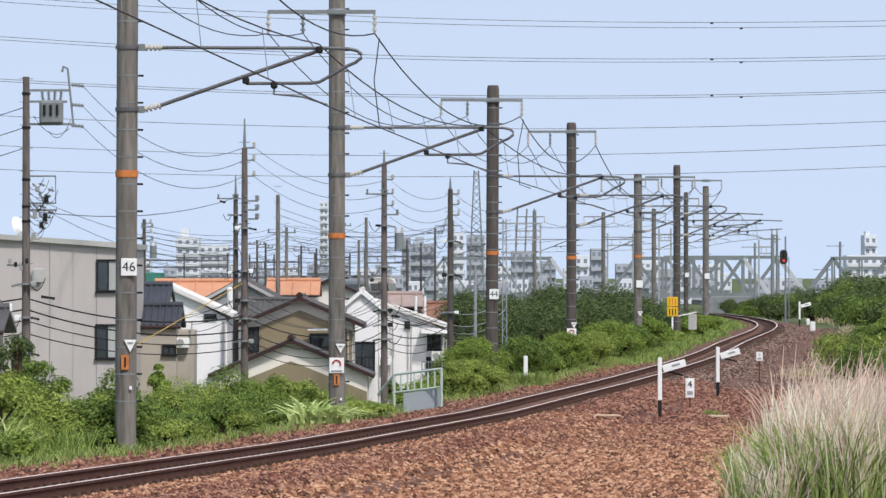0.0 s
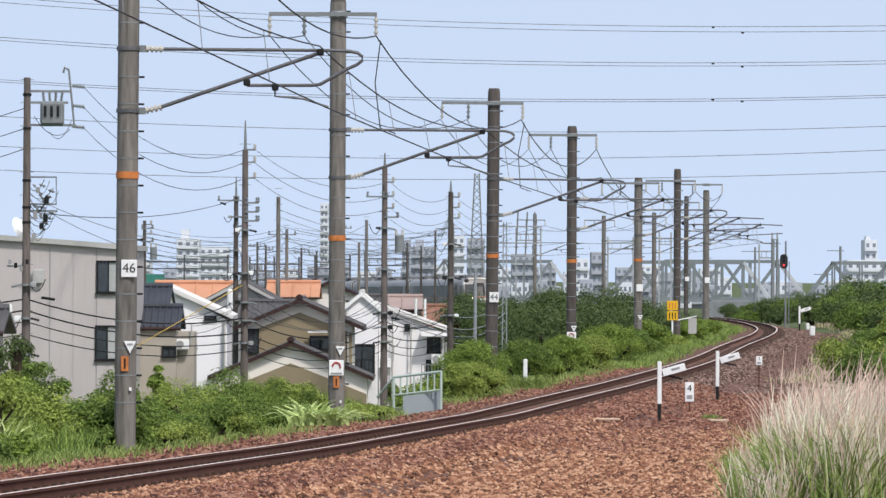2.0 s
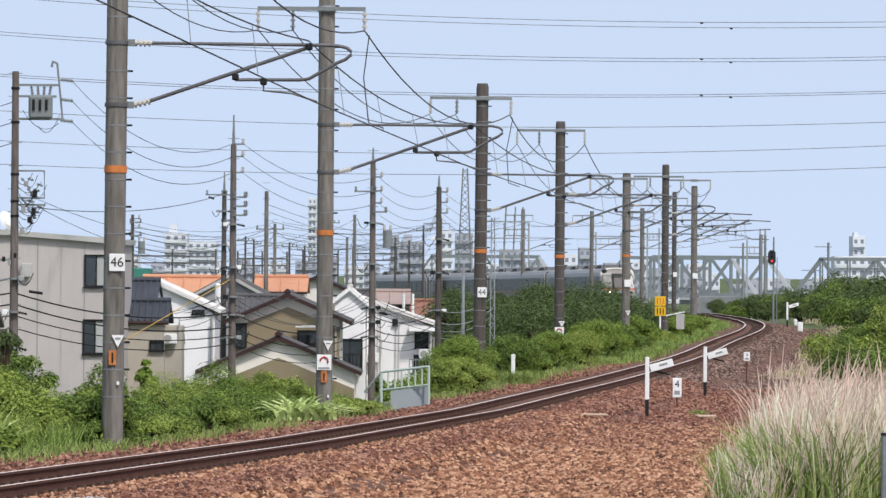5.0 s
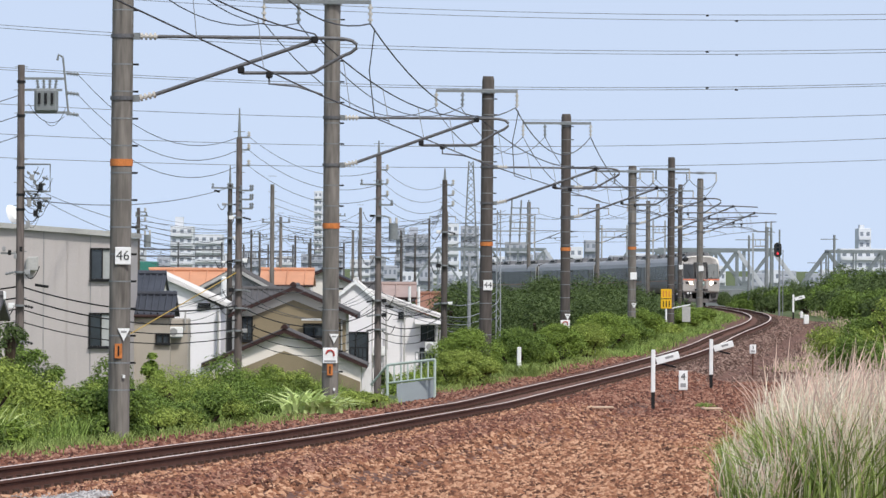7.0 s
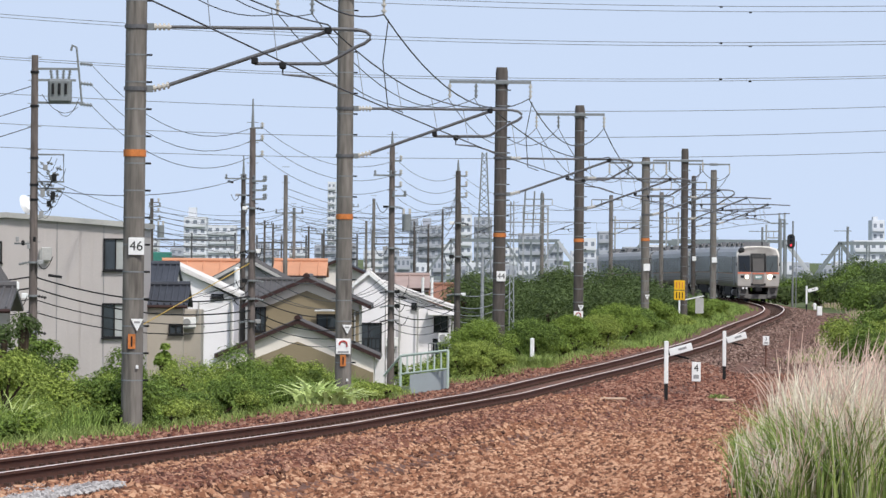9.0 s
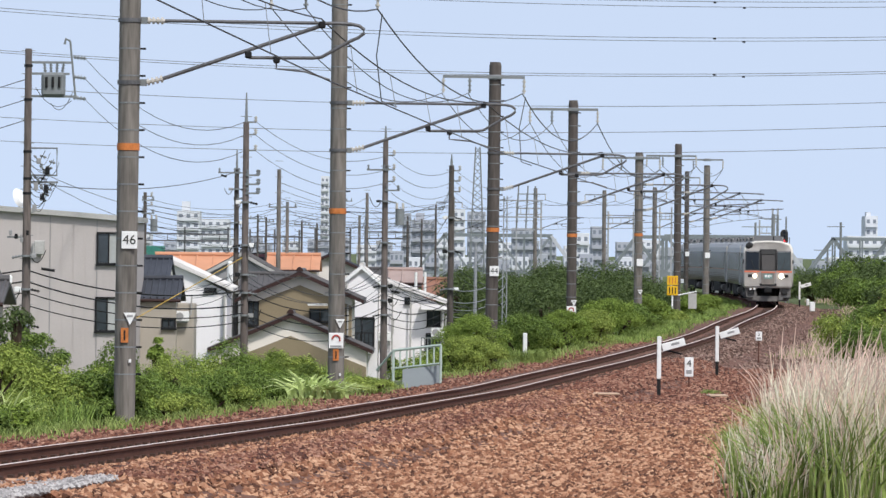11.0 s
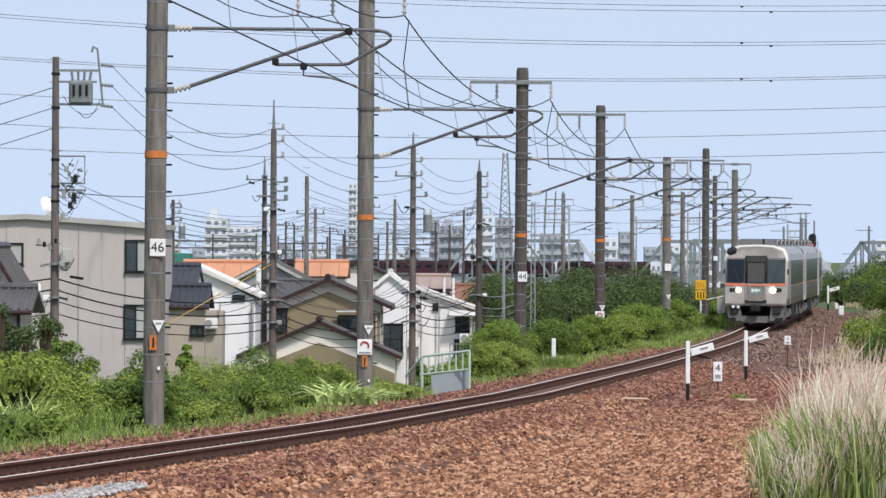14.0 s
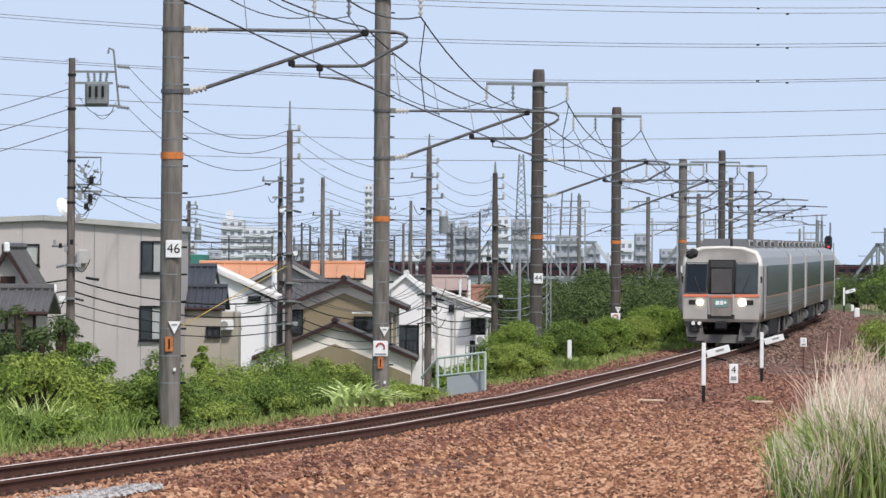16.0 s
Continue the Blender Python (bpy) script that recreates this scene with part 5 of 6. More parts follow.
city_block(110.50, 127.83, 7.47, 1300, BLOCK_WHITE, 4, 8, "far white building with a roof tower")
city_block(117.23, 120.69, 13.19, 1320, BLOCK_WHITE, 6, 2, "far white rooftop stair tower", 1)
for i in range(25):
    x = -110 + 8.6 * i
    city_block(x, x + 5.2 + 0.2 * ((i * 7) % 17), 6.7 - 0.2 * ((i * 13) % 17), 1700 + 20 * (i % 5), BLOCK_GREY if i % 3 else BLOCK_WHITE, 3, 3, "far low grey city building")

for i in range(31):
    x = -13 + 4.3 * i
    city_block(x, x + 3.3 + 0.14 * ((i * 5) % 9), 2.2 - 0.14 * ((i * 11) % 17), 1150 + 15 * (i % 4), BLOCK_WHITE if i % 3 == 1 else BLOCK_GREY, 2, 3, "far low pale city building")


# ---- truss bridge far off ----
TRUSS = material("truss_grey_paint", (0.19, 0.215, 0.225), 0.6, vary=0.25, scale=0.3)
# Lighter copy of the truss grey, with the sunlight on end posts painted in.
TRUSS_PALE = material("truss_end_post_sunlit", (0.45, 0.47, 0.5), 0.6, vary=0.1, scale=0.3)


def beam(bm, a, b, w=0.5):
    a, b = Vector(a), Vector(b)
    d = b - a
    m = d.to_track_quat("Z", "Y").to_matrix().to_4x4()
    return box(bm, *((a + b) / 2), w, w, d.length, m)


def truss_bridge(x0, x1, y, panels, z0=-2.1, z1=5.9):
    n = panels
    b = thing("truss_bridge", (x0, y, z0), "grey steel truss railway bridge span", "truss bridge", "truss spans")
    step, h = (x1 - x0) / n, z1 - z0
    for yy in (0.0, 6.0):
        part("bottom_chord", box(bmesh.new(), (x1 - x0) / 2, yy, 0, x1 - x0, 0.5, 0.7), TRUSS, b)
        part("top_chord", box(bmesh.new(), (x1 - x0) / 2, yy, h, (n - 2) * step + 0.6, 0.5, 0.7), TRUSS, b)
        part("end_post", beam(bmesh.new(), (0, yy, 0.35), (step, yy, h)), TRUSS, b)
        part("end_post", beam(bmesh.new(), (x1 - x0, yy, 0.35), (x1 - x0 - step, yy, h), 0.6), TRUSS_PALE, b, "pale sunlit end post")
        for i in range(1, n):
            part("vertical", box(bmesh.new(), i * step, yy, h / 2, 0.35, 0.35, h - 0.7), TRUSS, b)
        for i in range(1, n - 1):
            lo, hi = (i, i + 1) if i % 2 else (i + 1, i)
            part("diagonal", beam(bmesh.new(), (lo * step, yy, h), (hi * step, yy, 0), 0.42), TRUSS, b)
    for i in range(1, n):
        part("cross_beam", box(bmesh.new(), i * step, 3, h, 0.35, 5.5, 0.4), TRUSS, b)
    for xx in (0, x1 - x0):
        part("pier", box(bmesh.new(), xx, 3, -1.7, 1.6, 8, 2.7), CONCRETE_PALE, b)


truss_bridge(-5.48, 28.33, 1000, 6)
truss_bridge(35.00, 69.05, 1000, 6)
truss_bridge(76.67, 111.43, 1000, 6)
truss_bridge(43.66, 81.27, 1060, 6, z1=6.3)


# ---- line-side things ----
def arm_post(x, y, top, w=0.11):
    base = float(ground_z(x, y)) - 0.05
    p = thing("marker_post", (x, y, base), "white line-side marker post with a tilted name board and dark foot", "marker post", "white marker posts")
    h = top - base
    part("post", box(bmesh.new(), 0, 0, h * 0.66, w, w, h * 0.68, bevel=0.012), WHITE, p)
    part("foot", box(bmesh.new(), 0, 0, h * 0.16, w * 0.85, w * 0.85, h * 0.32), DARK_STEEL, p)
    board = part("board", box(bmesh.new(), 0.38, -0.02, h * 0.87, 0.62, 0.04, 0.2, pose(0, 0, 0, 0, -16), bevel=0.008), WHITE, p)
    part("writing_bar", box(bmesh.new(), 0.42, -0.046, h * 0.885, 0.22, 0.008, 0.06, pose(0, 0, 0, 0, -16)), GREY_PAINT, board)
    part("back_stay", rod(bmesh.new(), (0.05, 0.05, h * 0.8), (0.6, 0.2, h * 0.72), 0.025), DARK_STEEL, p)


arm_post(5.71, 125, 1.14)
arm_post(8.51, 147, 1.07)
arm_post(21.41, 285, 1.55)


def number_plate(x, y, top, bottom, w, text, foot=True):
    base = float(ground_z(x, y)) - 0.05
    p = thing("marker_plate", (x, y, base), "small white line-side plate with a black figure", "marker plate", "white marker plates")
    h = top - bottom
    face = part("plate", box(bmesh.new(), 0, 0, (top + bottom) / 2 - base, w, 0.04, h, bevel=0.01), WHITE, p)
    words(text, h * 0.5, BLACK, face, (0, -0.026, bottom + h * 0.68 - base))
    part("writing_bar", box(bmesh.new(), 0, -0.024, bottom + h * 0.25 - base, w * 0.62, 0.008, h * 0.2), GREY_PAINT, face)
    part("stake", rod(bmesh.new(), (0, 0.03, 0), (0, 0.03, bottom + 0.1 - base), 0.022), RAIL_SIDE, p)


number_plate(6.97, 134, 0.39, -0.16, 0.25, "4")
number_plate(11.00, 165, 0.60, 0.29, 0.22, "3")
tagged(part("distance_stone", box(bmesh.new(), 21.18, 272, 0.21, 0.3, 0.2, 0.55, bevel=0.04), WHITE), "small white line-side stone", "marker stone")
tagged(part("distance_stone", box(bmesh.new(), 21.53, 280, 0.38, 0.18, 0.15, 0.4, bevel=0.04), WHITE), "small white line-side stone", "marker stone")


def yellow_board():
    x, y = 11.02, 228
    base = float(ground_z(x, y)) - 0.1
    p = thing("speed_board", (x, y, base), "yellow line-side speed board on a white post", "railway sign")
    part("post", rod(bmesh.new(), (0, 0, 0), (0, 0, 1.36 - base), 0.045), WHITE, p)
    for i, zz in enumerate((1.93, 1.44)):
        b = part("board", box(bmesh.new(), 0, -0.05, zz - base, 0.516, 0.04, 0.448, bevel=0.01), YELLOW, p)
        for s in (-0.14, 0.0, 0.14):
            part("writing_bar", box(bmesh.new(), s, -0.076, zz - base, 0.05, 0.008, 0.3), ORANGE if i == 0 else DARK_STEEL, b)


yellow_board()


def bank_gate():
    """Grey panel and handrail at the top of steps down the bank."""
    y0 = 126.0
    g = thing("stair_railing", (-0.73, y0, float(ground_z(-0.73, y0)) - 0.15), "pale green steel handrail over a grey sheet panel", "railing")
    base = g.location.z
    cx = -0.73
    rail_paint = material("pale_green_rail_paint", (0.45, 0.52, 0.47), 0.5, vary=0.15, scale=3)
    a, b = Vector((-1.30 - cx, 0.5, 0.66 - base)), Vector((-0.04 - cx, -0.3, 0.83 - base))
    part("panel", slab(bmesh.new(), [(-1.05 - cx, 0), (-0.04 - cx, 0), (-0.04 - cx, 0.31 - base), (-1.05 - cx, 0.17 - base)], 0.05), material("grey_sheet_panel", (0.3, 0.33, 0.35), 0.5, vary=0.15, scale=2), g, "grey metal sheet panel")
    part("top_rail", tube(bmesh.new(), [a, b], 0.035, 8), rail_paint, g)
    low = Vector((0, 0, -0.48))
    part("lower_rail", tube(bmesh.new(), [a + low, b + low], 0.025, 8), rail_paint, g)
    part("handrail", tube(bmesh.new(), [a, a + Vector((-0.45, 0.6, -0.55))], 0.03, 8), rail_paint, g)
    for i in range(8):
        p = a.lerp(b, i / 7)
        part("baluster", rod(bmesh.new(), p, p + low, 0.024, n=8), rail_paint, g)
    for p in (a, b):
        part("post", rod(bmesh.new(), p, Vector((p.x, p.y, 0)), 0.035, n=8), rail_paint, g)


bank_gate()


def near_post():
    """Square grey steel post at the edge of the tall grass."""
    x, y = 4.38 + 0.06, 46
    base = float(ground_z(x, y)) - 0.1
    p = thing("steel_post", (x, y, base), "square grey steel post beside the tall grass", "post")
    part("shaft", box(bmesh.new(), 0, 0, (1.86 - base) / 2, 0.12, 0.12, 1.86 - base, bevel=0.01), GREY_STEEL, p)
    part("cap", box(bmesh.new(), 0, 0, 1.86 - base + 0.01, 0.13, 0.13, 0.02), DARK_STEEL, p)


near_post()


def far_gate():
    g = thing("stair_railing", (12.10, 232, float(ground_z(12.10, 232))), "small pale railing and panel beside the line", "railing")
    base = g.location.z
    part("panel", box(bmesh.new(), 0.1, 0, 0.91 - base, 0.4, 0.05, 0.75), CONCRETE_PALE, g)
    part("top_rail", tube(bmesh.new(), [(-0.6, 0, 1.19 - base), (0.3, 0, 1.38 - base)], 0.03), WHITE, g)


far_gate()
tagged(part("retaining_wall", box(bmesh.new(), 23.86, 400, 0.12, 4.048, 0.5, 2.190, bevel=0.05), GREY_STEEL), "low grey concrete retaining wall beyond the bend", "retaining wall")


def signal():
    x, y = 23.81, 330
    base = float(ground_z(x, y)) - 0.1
    s = thing("railway_signal", (x, y, base), "black railway colour-light signal showing red on a mast", "railway signal")
    part("mast", rod(bmesh.new(), (0, 0, 0), (0, 0, 5.77 - base), 0.075, 0.06, 10), GREY_STEEL, s)
    c = 4.35 - base
    oval = [(0.27 * math.cos(a), c + (0.24 if math.sin(a) > 0 else -0.24) + 0.27 * math.sin(a)) for a in np.linspace(0, math.tau, 24, endpoint=False)]
    head = part("signal_head", slab(bmesh.new(), oval, 0.16), BLACK, s)
    head.location = (-0.14, -0.2, 0)
    part("red_lamp", rod(bmesh.new(), (0, -0.085, c - 0.26), (0, -0.11, c - 0.26), 0.075, n=16), glow("red_signal_lamp", (1.0, 0.04, 0.06), 0.5), head, "lit red lamp")
    for dz in (0.05, 0.3):
        part("dark_lens", rod(bmesh.new(), (0, -0.085, c + dz), (0, -0.105, c + dz), 0.1, n=16), GLASS_DARK, head)
    part("ladder", box(bmesh.new(), 0.25, 0.1, c * 0.5, 0.06, 0.06, c), GREY_STEEL, s)


signal()
for x, top, w in ((24.97, 5.62, 0.09), (26.37, 6.30, 0.13), (26.74, 6.25, 0.1), (31.80, 5.71, 0.1), (30.76, 3.81, 0.08)):
    d = 380
    base = float(ground_z(x, d)) - 0.2
    p = thing("line_pole", (x, d, base), "slim grey line-side pole with small arms", "pole", "slim poles beyond the bend")
    part("shaft", rod(bmesh.new(), (0, 0, 0), (0, 0, top - base), w * 1.2, w, 10), GREY_STEEL, p)
    part("cross_arm", box(bmesh.new(), -0.4, 0, top - 0.35 - base, 1.4, 0.06, 0.06), GREY_STEEL, p)


def loose_plank(x, y, w, dy, label):
    z = float(ground_z(x, y)) + 0.05
    bm = box(bmesh.new(), 0, 0, 0.02, w, dy, 0.05, bevel=0.015)
    ob = part("plank", bm, material("weathered_plank", (0.5, 0.36, 0.26), 0.85, vary=0.25, scale=5))
    ob.matrix_basis = pose(x, y, z, 0, 0, 4)
    tagged(ob, label, "plank")


loose_plank(3.87, 117, 1.0, 0.35, "weathered wooden board lying on the ballast")
loose_plank(7.26, 125, 0.5, 0.7, "pale broken board lying on the ballast")
for x, d, z, h in ((2.57, 147.6, 0.38, 0.8), (5.71, 172, 0.2, 0.18), (13.05, 268, 0.3, 0.18)):
    tagged(part("bank_marker", box(bmesh.new(), x, d, z, 0.13, 0.06, h, bevel=0.02), WHITE), "small white marker beside the line", "marker")
# ---- plants ----
LEAF = material("fresh_green_leaves", (0.28, 0.375, 0.072), 0.6, vary=0.5, scale=0.7, fine=9, bump=0, other=(0.04, 0.072, 0.015), island=0.55, thin=0.32)
LEAF_DARK = material("deep_green_leaves", (0.125, 0.17, 0.058), 0.6, vary=0.5, scale=0.3, fine=5, bump=0, other=(0.022, 0.04, 0.012), island=0.55, thin=0.3)
LEAF_MID = material("mid_green_leaves", (0.21, 0.3, 0.065), 0.6, vary=0.5, scale=0.7, fine=9, bump=0, other=(0.026, 0.047, 0.012), island=0.55, thin=0.32)
LEAF_YELLOW = material("yellow_green_leaves", (0.37, 0.44, 0.1), 0.6, vary=0.5, scale=0.7, fine=9, bump=0, other=(0.066, 0.108, 0.022), island=0.55, thin=0.32)
TWIG = material("brown_twigs", (0.07, 0.05, 0.035), 0.9, vary=0.3)
BLADE = material("green_grass_blades", (0.3, 0.37, 0.11), 0.6, vary=0.5, scale=2, fine=9, bump=0, other=(0.09, 0.14, 0.035), island=0.65, thin=0.35)
WEED = material("fresh_weed_blades", (0.27, 0.37, 0.09), 0.6, vary=0.5, scale=2, fine=9, bump=0, other=(0.05, 0.09, 0.02), island=0.65, thin=0.35)
PLUME = material("pale_dry_grass_plumes", (0.9, 0.78, 0.63), 0.8, vary=0.4, scale=3, fine=20, bump=0, other=(0.52, 0.42, 0.32), island=0.6, thin=0.4)
PLUME_PINK = material("pinkish_grass_plumes", (0.74, 0.56, 0.46), 0.8, vary=0.4, scale=3, fine=20, bump=0, other=(0.42, 0.3, 0.25), island=0.6, thin=0.4)
STRIPED = material("pale_striped_blades", (0.58, 0.68, 0.28), 0.5, vary=0.3, scale=5, fine=20, bump=0, island=0.55, thin=0.3)


def leaf_cloud(rng, lumps, count, size, long=1.8):
    """Many small leaf blades over overlapping lumps; returns vertices and faces."""
    lumps = np.asarray(lumps, float)
    vol = lumps[:, 3] * lumps[:, 5]
    which = rng.choice(len(lumps), count, p=vol / vol.sum())
    d = rng.normal(size=(count, 3))
    d /= np.linalg.norm(d, axis=1, keepdims=True)
    d[:, 2] = np.where(d[:, 2] < -0.3, -d[:, 2], d[:, 2])
    r = (0.45 + 0.55 * rng.random(count) ** 0.45) * (0.85 + 0.3 * rng.random(count))
    c = lumps[which, :3] + d * lumps[which, 3:6] * r[:, None]
    nrm = d + rng.normal(size=(count, 3)) * 0.36 + np.array([0, 0, 0.45])
    nrm /= np.linalg.norm(nrm, axis=1, keepdims=True)
    t = np.cross(nrm, rng.normal(size=(count, 3)))
    t /= np.linalg.norm(t, axis=1, keepdims=True)
    b = np.cross(nrm, t)
    s = size * (0.6 + 0.8 * rng.random((count, 1)))
    tip = c + t * s * long * 0.5 - nrm * s * 0.2
    root = c - t * s * long * 0.5
    v = np.stack([root, c + b * s * 0.4 + nrm * s * 0.08, tip, c - b * s * 0.4 + nrm * s * 0.08], 1).reshape(-1, 3)
    f = (np.arange(count)[:, None] * 4 + np.array([0, 1, 2, 3])).tolist()
    return v, f


def shrub(x, y, w, h, seed, leaves, size, mat, label, name="shrub", z=None, trunk=0.0, group="shrubs on the bank", lumps=24, dome=False):
    """Stems and a lumpy crown of single leaves."""
    rng = np.random.default_rng(seed)
    base = float(ground_z(x, y)) if z is None else z
    p = thing(name, (x, y, base), label, "tree" if trunk else "shrub", group)
    blobs = [(0, 0, h * 0.3, w * 0.38, w * 0.38, h * 0.56)] if dome else []
    for i in range(lumps):
        a, q = rng.random() * math.tau, rng.random() ** 0.6
        r = w * (0.09 + 0.15 * rng.random())
        zz = trunk + (h - trunk) * (0.2 + 0.62 * rng.random() * (1.1 - 0.5 * q))
        if dome:
            t = rng.random() * 1.35
            r *= 0.85
            blobs.append((math.cos(a) * w * 0.4 * math.sin(t), math.sin(a) * w * 0.4 * math.sin(t), h * 0.3 + h * 0.55 * math.cos(t), r, r, r * 0.8))
            continue
        blobs.append((math.cos(a) * q * w * 0.4, math.sin(a) * q * w * 0.4, zz, r, r, min(r, (h - trunk) * 0.34)))
    v, f = leaf_cloud(rng, blobs, leaves, size)
    joined("crown", v.tolist(), f, mat, p)
    for i in range(9 if name == "shrub_tree" else 5):
        b = blobs[i % len(blobs)]
        mid = (b[0] * 0.4 + 0.1 * rng.normal(), b[1] * 0.4, b[2] * 0.5)
        part("trunk" if trunk and i == 0 else "stem", tube(bmesh.new(), [(0.08 * i - 0.16, 0, -0.1), mid, (b[0], b[1], b[2])], 0.02 + 0.012 * w + 0.03 * trunk if name != "shrub_tree" else 0.026, 5), TWIG, p)
    return p


def tufts(name, spots, blades, height, width, mat, label, seed, lean=0.5, category="grass", wave=0.0, widths=((0, 1.0), (0.4, 0.9), (0.75, 0.6), (1.0, 0.05))):
    """Bent blades of grass round the given spots; one joined mesh."""
    rng = np.random.default_rng(seed)
    spots = np.asarray(spots, float)
    n = blades
    w = rng.integers(0, len(spots), n)
    c = spots[w, :3] + np.stack([rng.normal(size=n) * spots[w, 3], rng.normal(size=n) * spots[w, 3], np.zeros(n)], 1)
    a = rng.random(n) * math.tau
    h = height * (0.55 + 0.6 * rng.random(n)) * spots[w, 4]
    dx, dy = np.cos(a), np.sin(a)
    k = lean * h * (0.3 + rng.random(n))
    verts = []
    for t, wd in widths:
        cx = c[:, 0] + dx * k * t * t + wave * t * t * h
        cy = c[:, 1] + dy * k * t * t
        cz = c[:, 2] + h * t - 0.35 * k * t ** 3
        verts.append(np.stack([cx - width * wd * 0.5, cy, cz], 1))
        verts.append(np.stack([cx + width * wd * 0.5, cy + width * 0.3, cz], 1))
    v = np.stack(verts, 1).reshape(-1, 3)
    idx = np.array([(0, 1, 3, 2), (2, 3, 5, 4), (4, 5, 7, 6)])
    f = (idx[None] + 8 * np.arange(n)[:, None, None]).reshape(-1, 4)
    return tagged(joined(name, v.tolist(), f.tolist(), mat), label, category, kind="stuff")


CLUMP = 106.0


def planting():
    rng = np.random.default_rng(7)
    seed = 100
    # along the town side of the bank, up to the railing
    for y in np.arange(60, 123, 3.2):
        for u, h in ((-3.3, 0.6), (-4.1, 1.05), (-5.3, 1.6), (-7.2, 2.4)):
            seed += 1
            yy, uu = y + rng.normal() * 0.6, u + rng.normal() * 0.35
            x = track_x(yy) + uu
            h = h * (1.0 - 0.2 * float(smooth(92, 112, yy)))
            if -4.5 < yy - CLUMP < 1.5 and uu > -4.4:
                continue
            if yy < 81 and uu > -4.7:
                continue
            if yy > 117 and uu > -6.0 or abs(yy - 82) < 2.2 and uu > -4.4 or abs(yy - 108) < 2.0 and uu > -4.0:
                continue
            tone = rng.random()
            # Darker leaves before y 81 paint the shaded interior behind the open trees.
            shrub(x, yy, 1.5 + 0.7 * rng.random(), h * (0.75 + 0.45 * rng.random()), seed, 7500, 0.026 + 0.02 * rng.random(), (LEAF_MID if tone < 0.7 else LEAF_DARK) if yy < 81 and uu > -6.2 else LEAF if tone < 0.35 else LEAF_YELLOW if tone < 0.7 else LEAF_MID, "leafy green shrub on the railway bank")
    # small open trees with bare stems beside the first mast
    for y, u, h, w in ((79.5, -4.5, 1.75, 1.5), (76.5, -4.9, 1.6, 1.6), (73.0, -4.6, 1.45, 1.5), (69.5, -4.8, 1.4, 1.4), (66.0, -4.5, 1.3, 1.4)):
        seed += 1
        shrub(track_x(y) + u, y, w, h, seed, 4200, 0.04, LEAF_YELLOW if seed % 2 else LEAF, "small open shrub tree with bare dark stems", "shrub_tree", trunk=0.75, lumps=12)
    for y, u in ((78, -3.9), (74.5, -3.7), (70, -3.8), (86.5, -3.4), (89, -3.5), (93, -3.3), (98, -3.4)):
        seed += 1
        shrub(track_x(y) + u, y, 1.0, 0.55 + 0.25 * rng.random(), seed, 1500, 0.06, LEAF_MID if seed % 3 else LEAF, "low leafy shrub at the edge of the ballast", lumps=8)
    # rounded bushes beyond the railing, lower and lower towards the bend
    for y in np.arange(134, 285, 5.6):
        k = (y - 133) / 150
        for u, h in ((-7.0, 1.25 - 0.4 * k), (-10.5, 2.4 - 0.9 * k)):
            seed += 1
            if y < 153 and u > -9:
                continue
            yy = y + rng.normal() * 0.8
            x = track_x(yy) + u + rng.normal() * 0.3
            shrub(x, yy, 3.0, h * (0.85 + 0.3 * rng.random()), seed, 6000 if y < 200 else 4000, 0.055 + 0.035 * k, LEAF if rng.random() < 0.8 else LEAF_YELLOW, "rounded green bush beside the track")
    for x, top, w, y, tone in ((1.33, 1.41, 2.169, 138, LEAF), (0.44, 0.89, 1.330, 133, LEAF_YELLOW), (1.96, 0.83, 1.457, 136, LEAF_YELLOW), (3.05, 1.31, 1.964, 150, LEAF_MID), (4.05, 0.97, 1.520, 152, LEAF), (4.27, 1.24, 1.779, 166, LEAF), (5.65, 1.16, 1.843, 172, LEAF_YELLOW), (6.82, 1.32, 2.657, 186, LEAF), (8.26, 1.04, 2.089, 195, LEAF_MID), (9.14, 1.31, 2.218, 207, LEAF), (11.3, 0.45, 1.7, 222, LEAF_YELLOW), (12.97, 1.05, 1.771, 240, LEAF), (14.80, 0.87, 1.536, 258, LEAF)):
        seed += 1
        x = min(x, track_x(y) - 2.2 - w / 2)
        base = float(ground_z(x, y)) - 0.1
        shrub(x, y, w * 1.12, top - base, seed, 15000, 0.032 + 0.00025 * (y - 130), tone, "rounded green bush beside the track", z=base, dome=True, lumps=30)
    # dark thicket inside the bend
    for y in np.arange(285, 400, 9.0):
        for u in (-8, -13, -19, -26, -33):
            seed += 1
            x = track_x(y) + u + rng.normal()
            if 0.002 < x / y < 0.058:
                shrub(x, y, 6.5, 5.2 + 0.4 * float(smooth(0.045, 0.02, x / y)) - 1.2 * float(smooth(0.041, 0.049, x / y)) + rng.normal() * 0.5, seed, 6000, 0.115, LEAF_DARK, "dark green tree in the thicket inside the bend", "thicket_tree", z=-3.7 if u < -9 else -3.2, group="thicket trees", trunk=0.6)
    # the other side of the line
    for y in np.arange(262, 345, 8.0):
        for u, h in ((7.0, 2.1), (10.0, 2.9), (13.5, 3.2), (18, 3.4)):
            seed += 1
            shrub(track_x(y) + u + rng.normal() * 0.6, y, 4.6, h * (0.9 + 0.25 * rng.random()), seed, 3600, 0.12, LEAF_DARK if rng.random() < 0.5 else LEAF_MID, "dense green shrub on the far side of the line", group="shrubs on the far side")
    for x, y, w, h in ((11.93, 140, 2.6, 2.4), (13.13, 143, 2.8, 2.9), (13.77, 140, 2.8, 3.2), (12.06, 134, 2.4, 2.1), (14.81, 142, 3.0, 3.0)):
        seed += 1
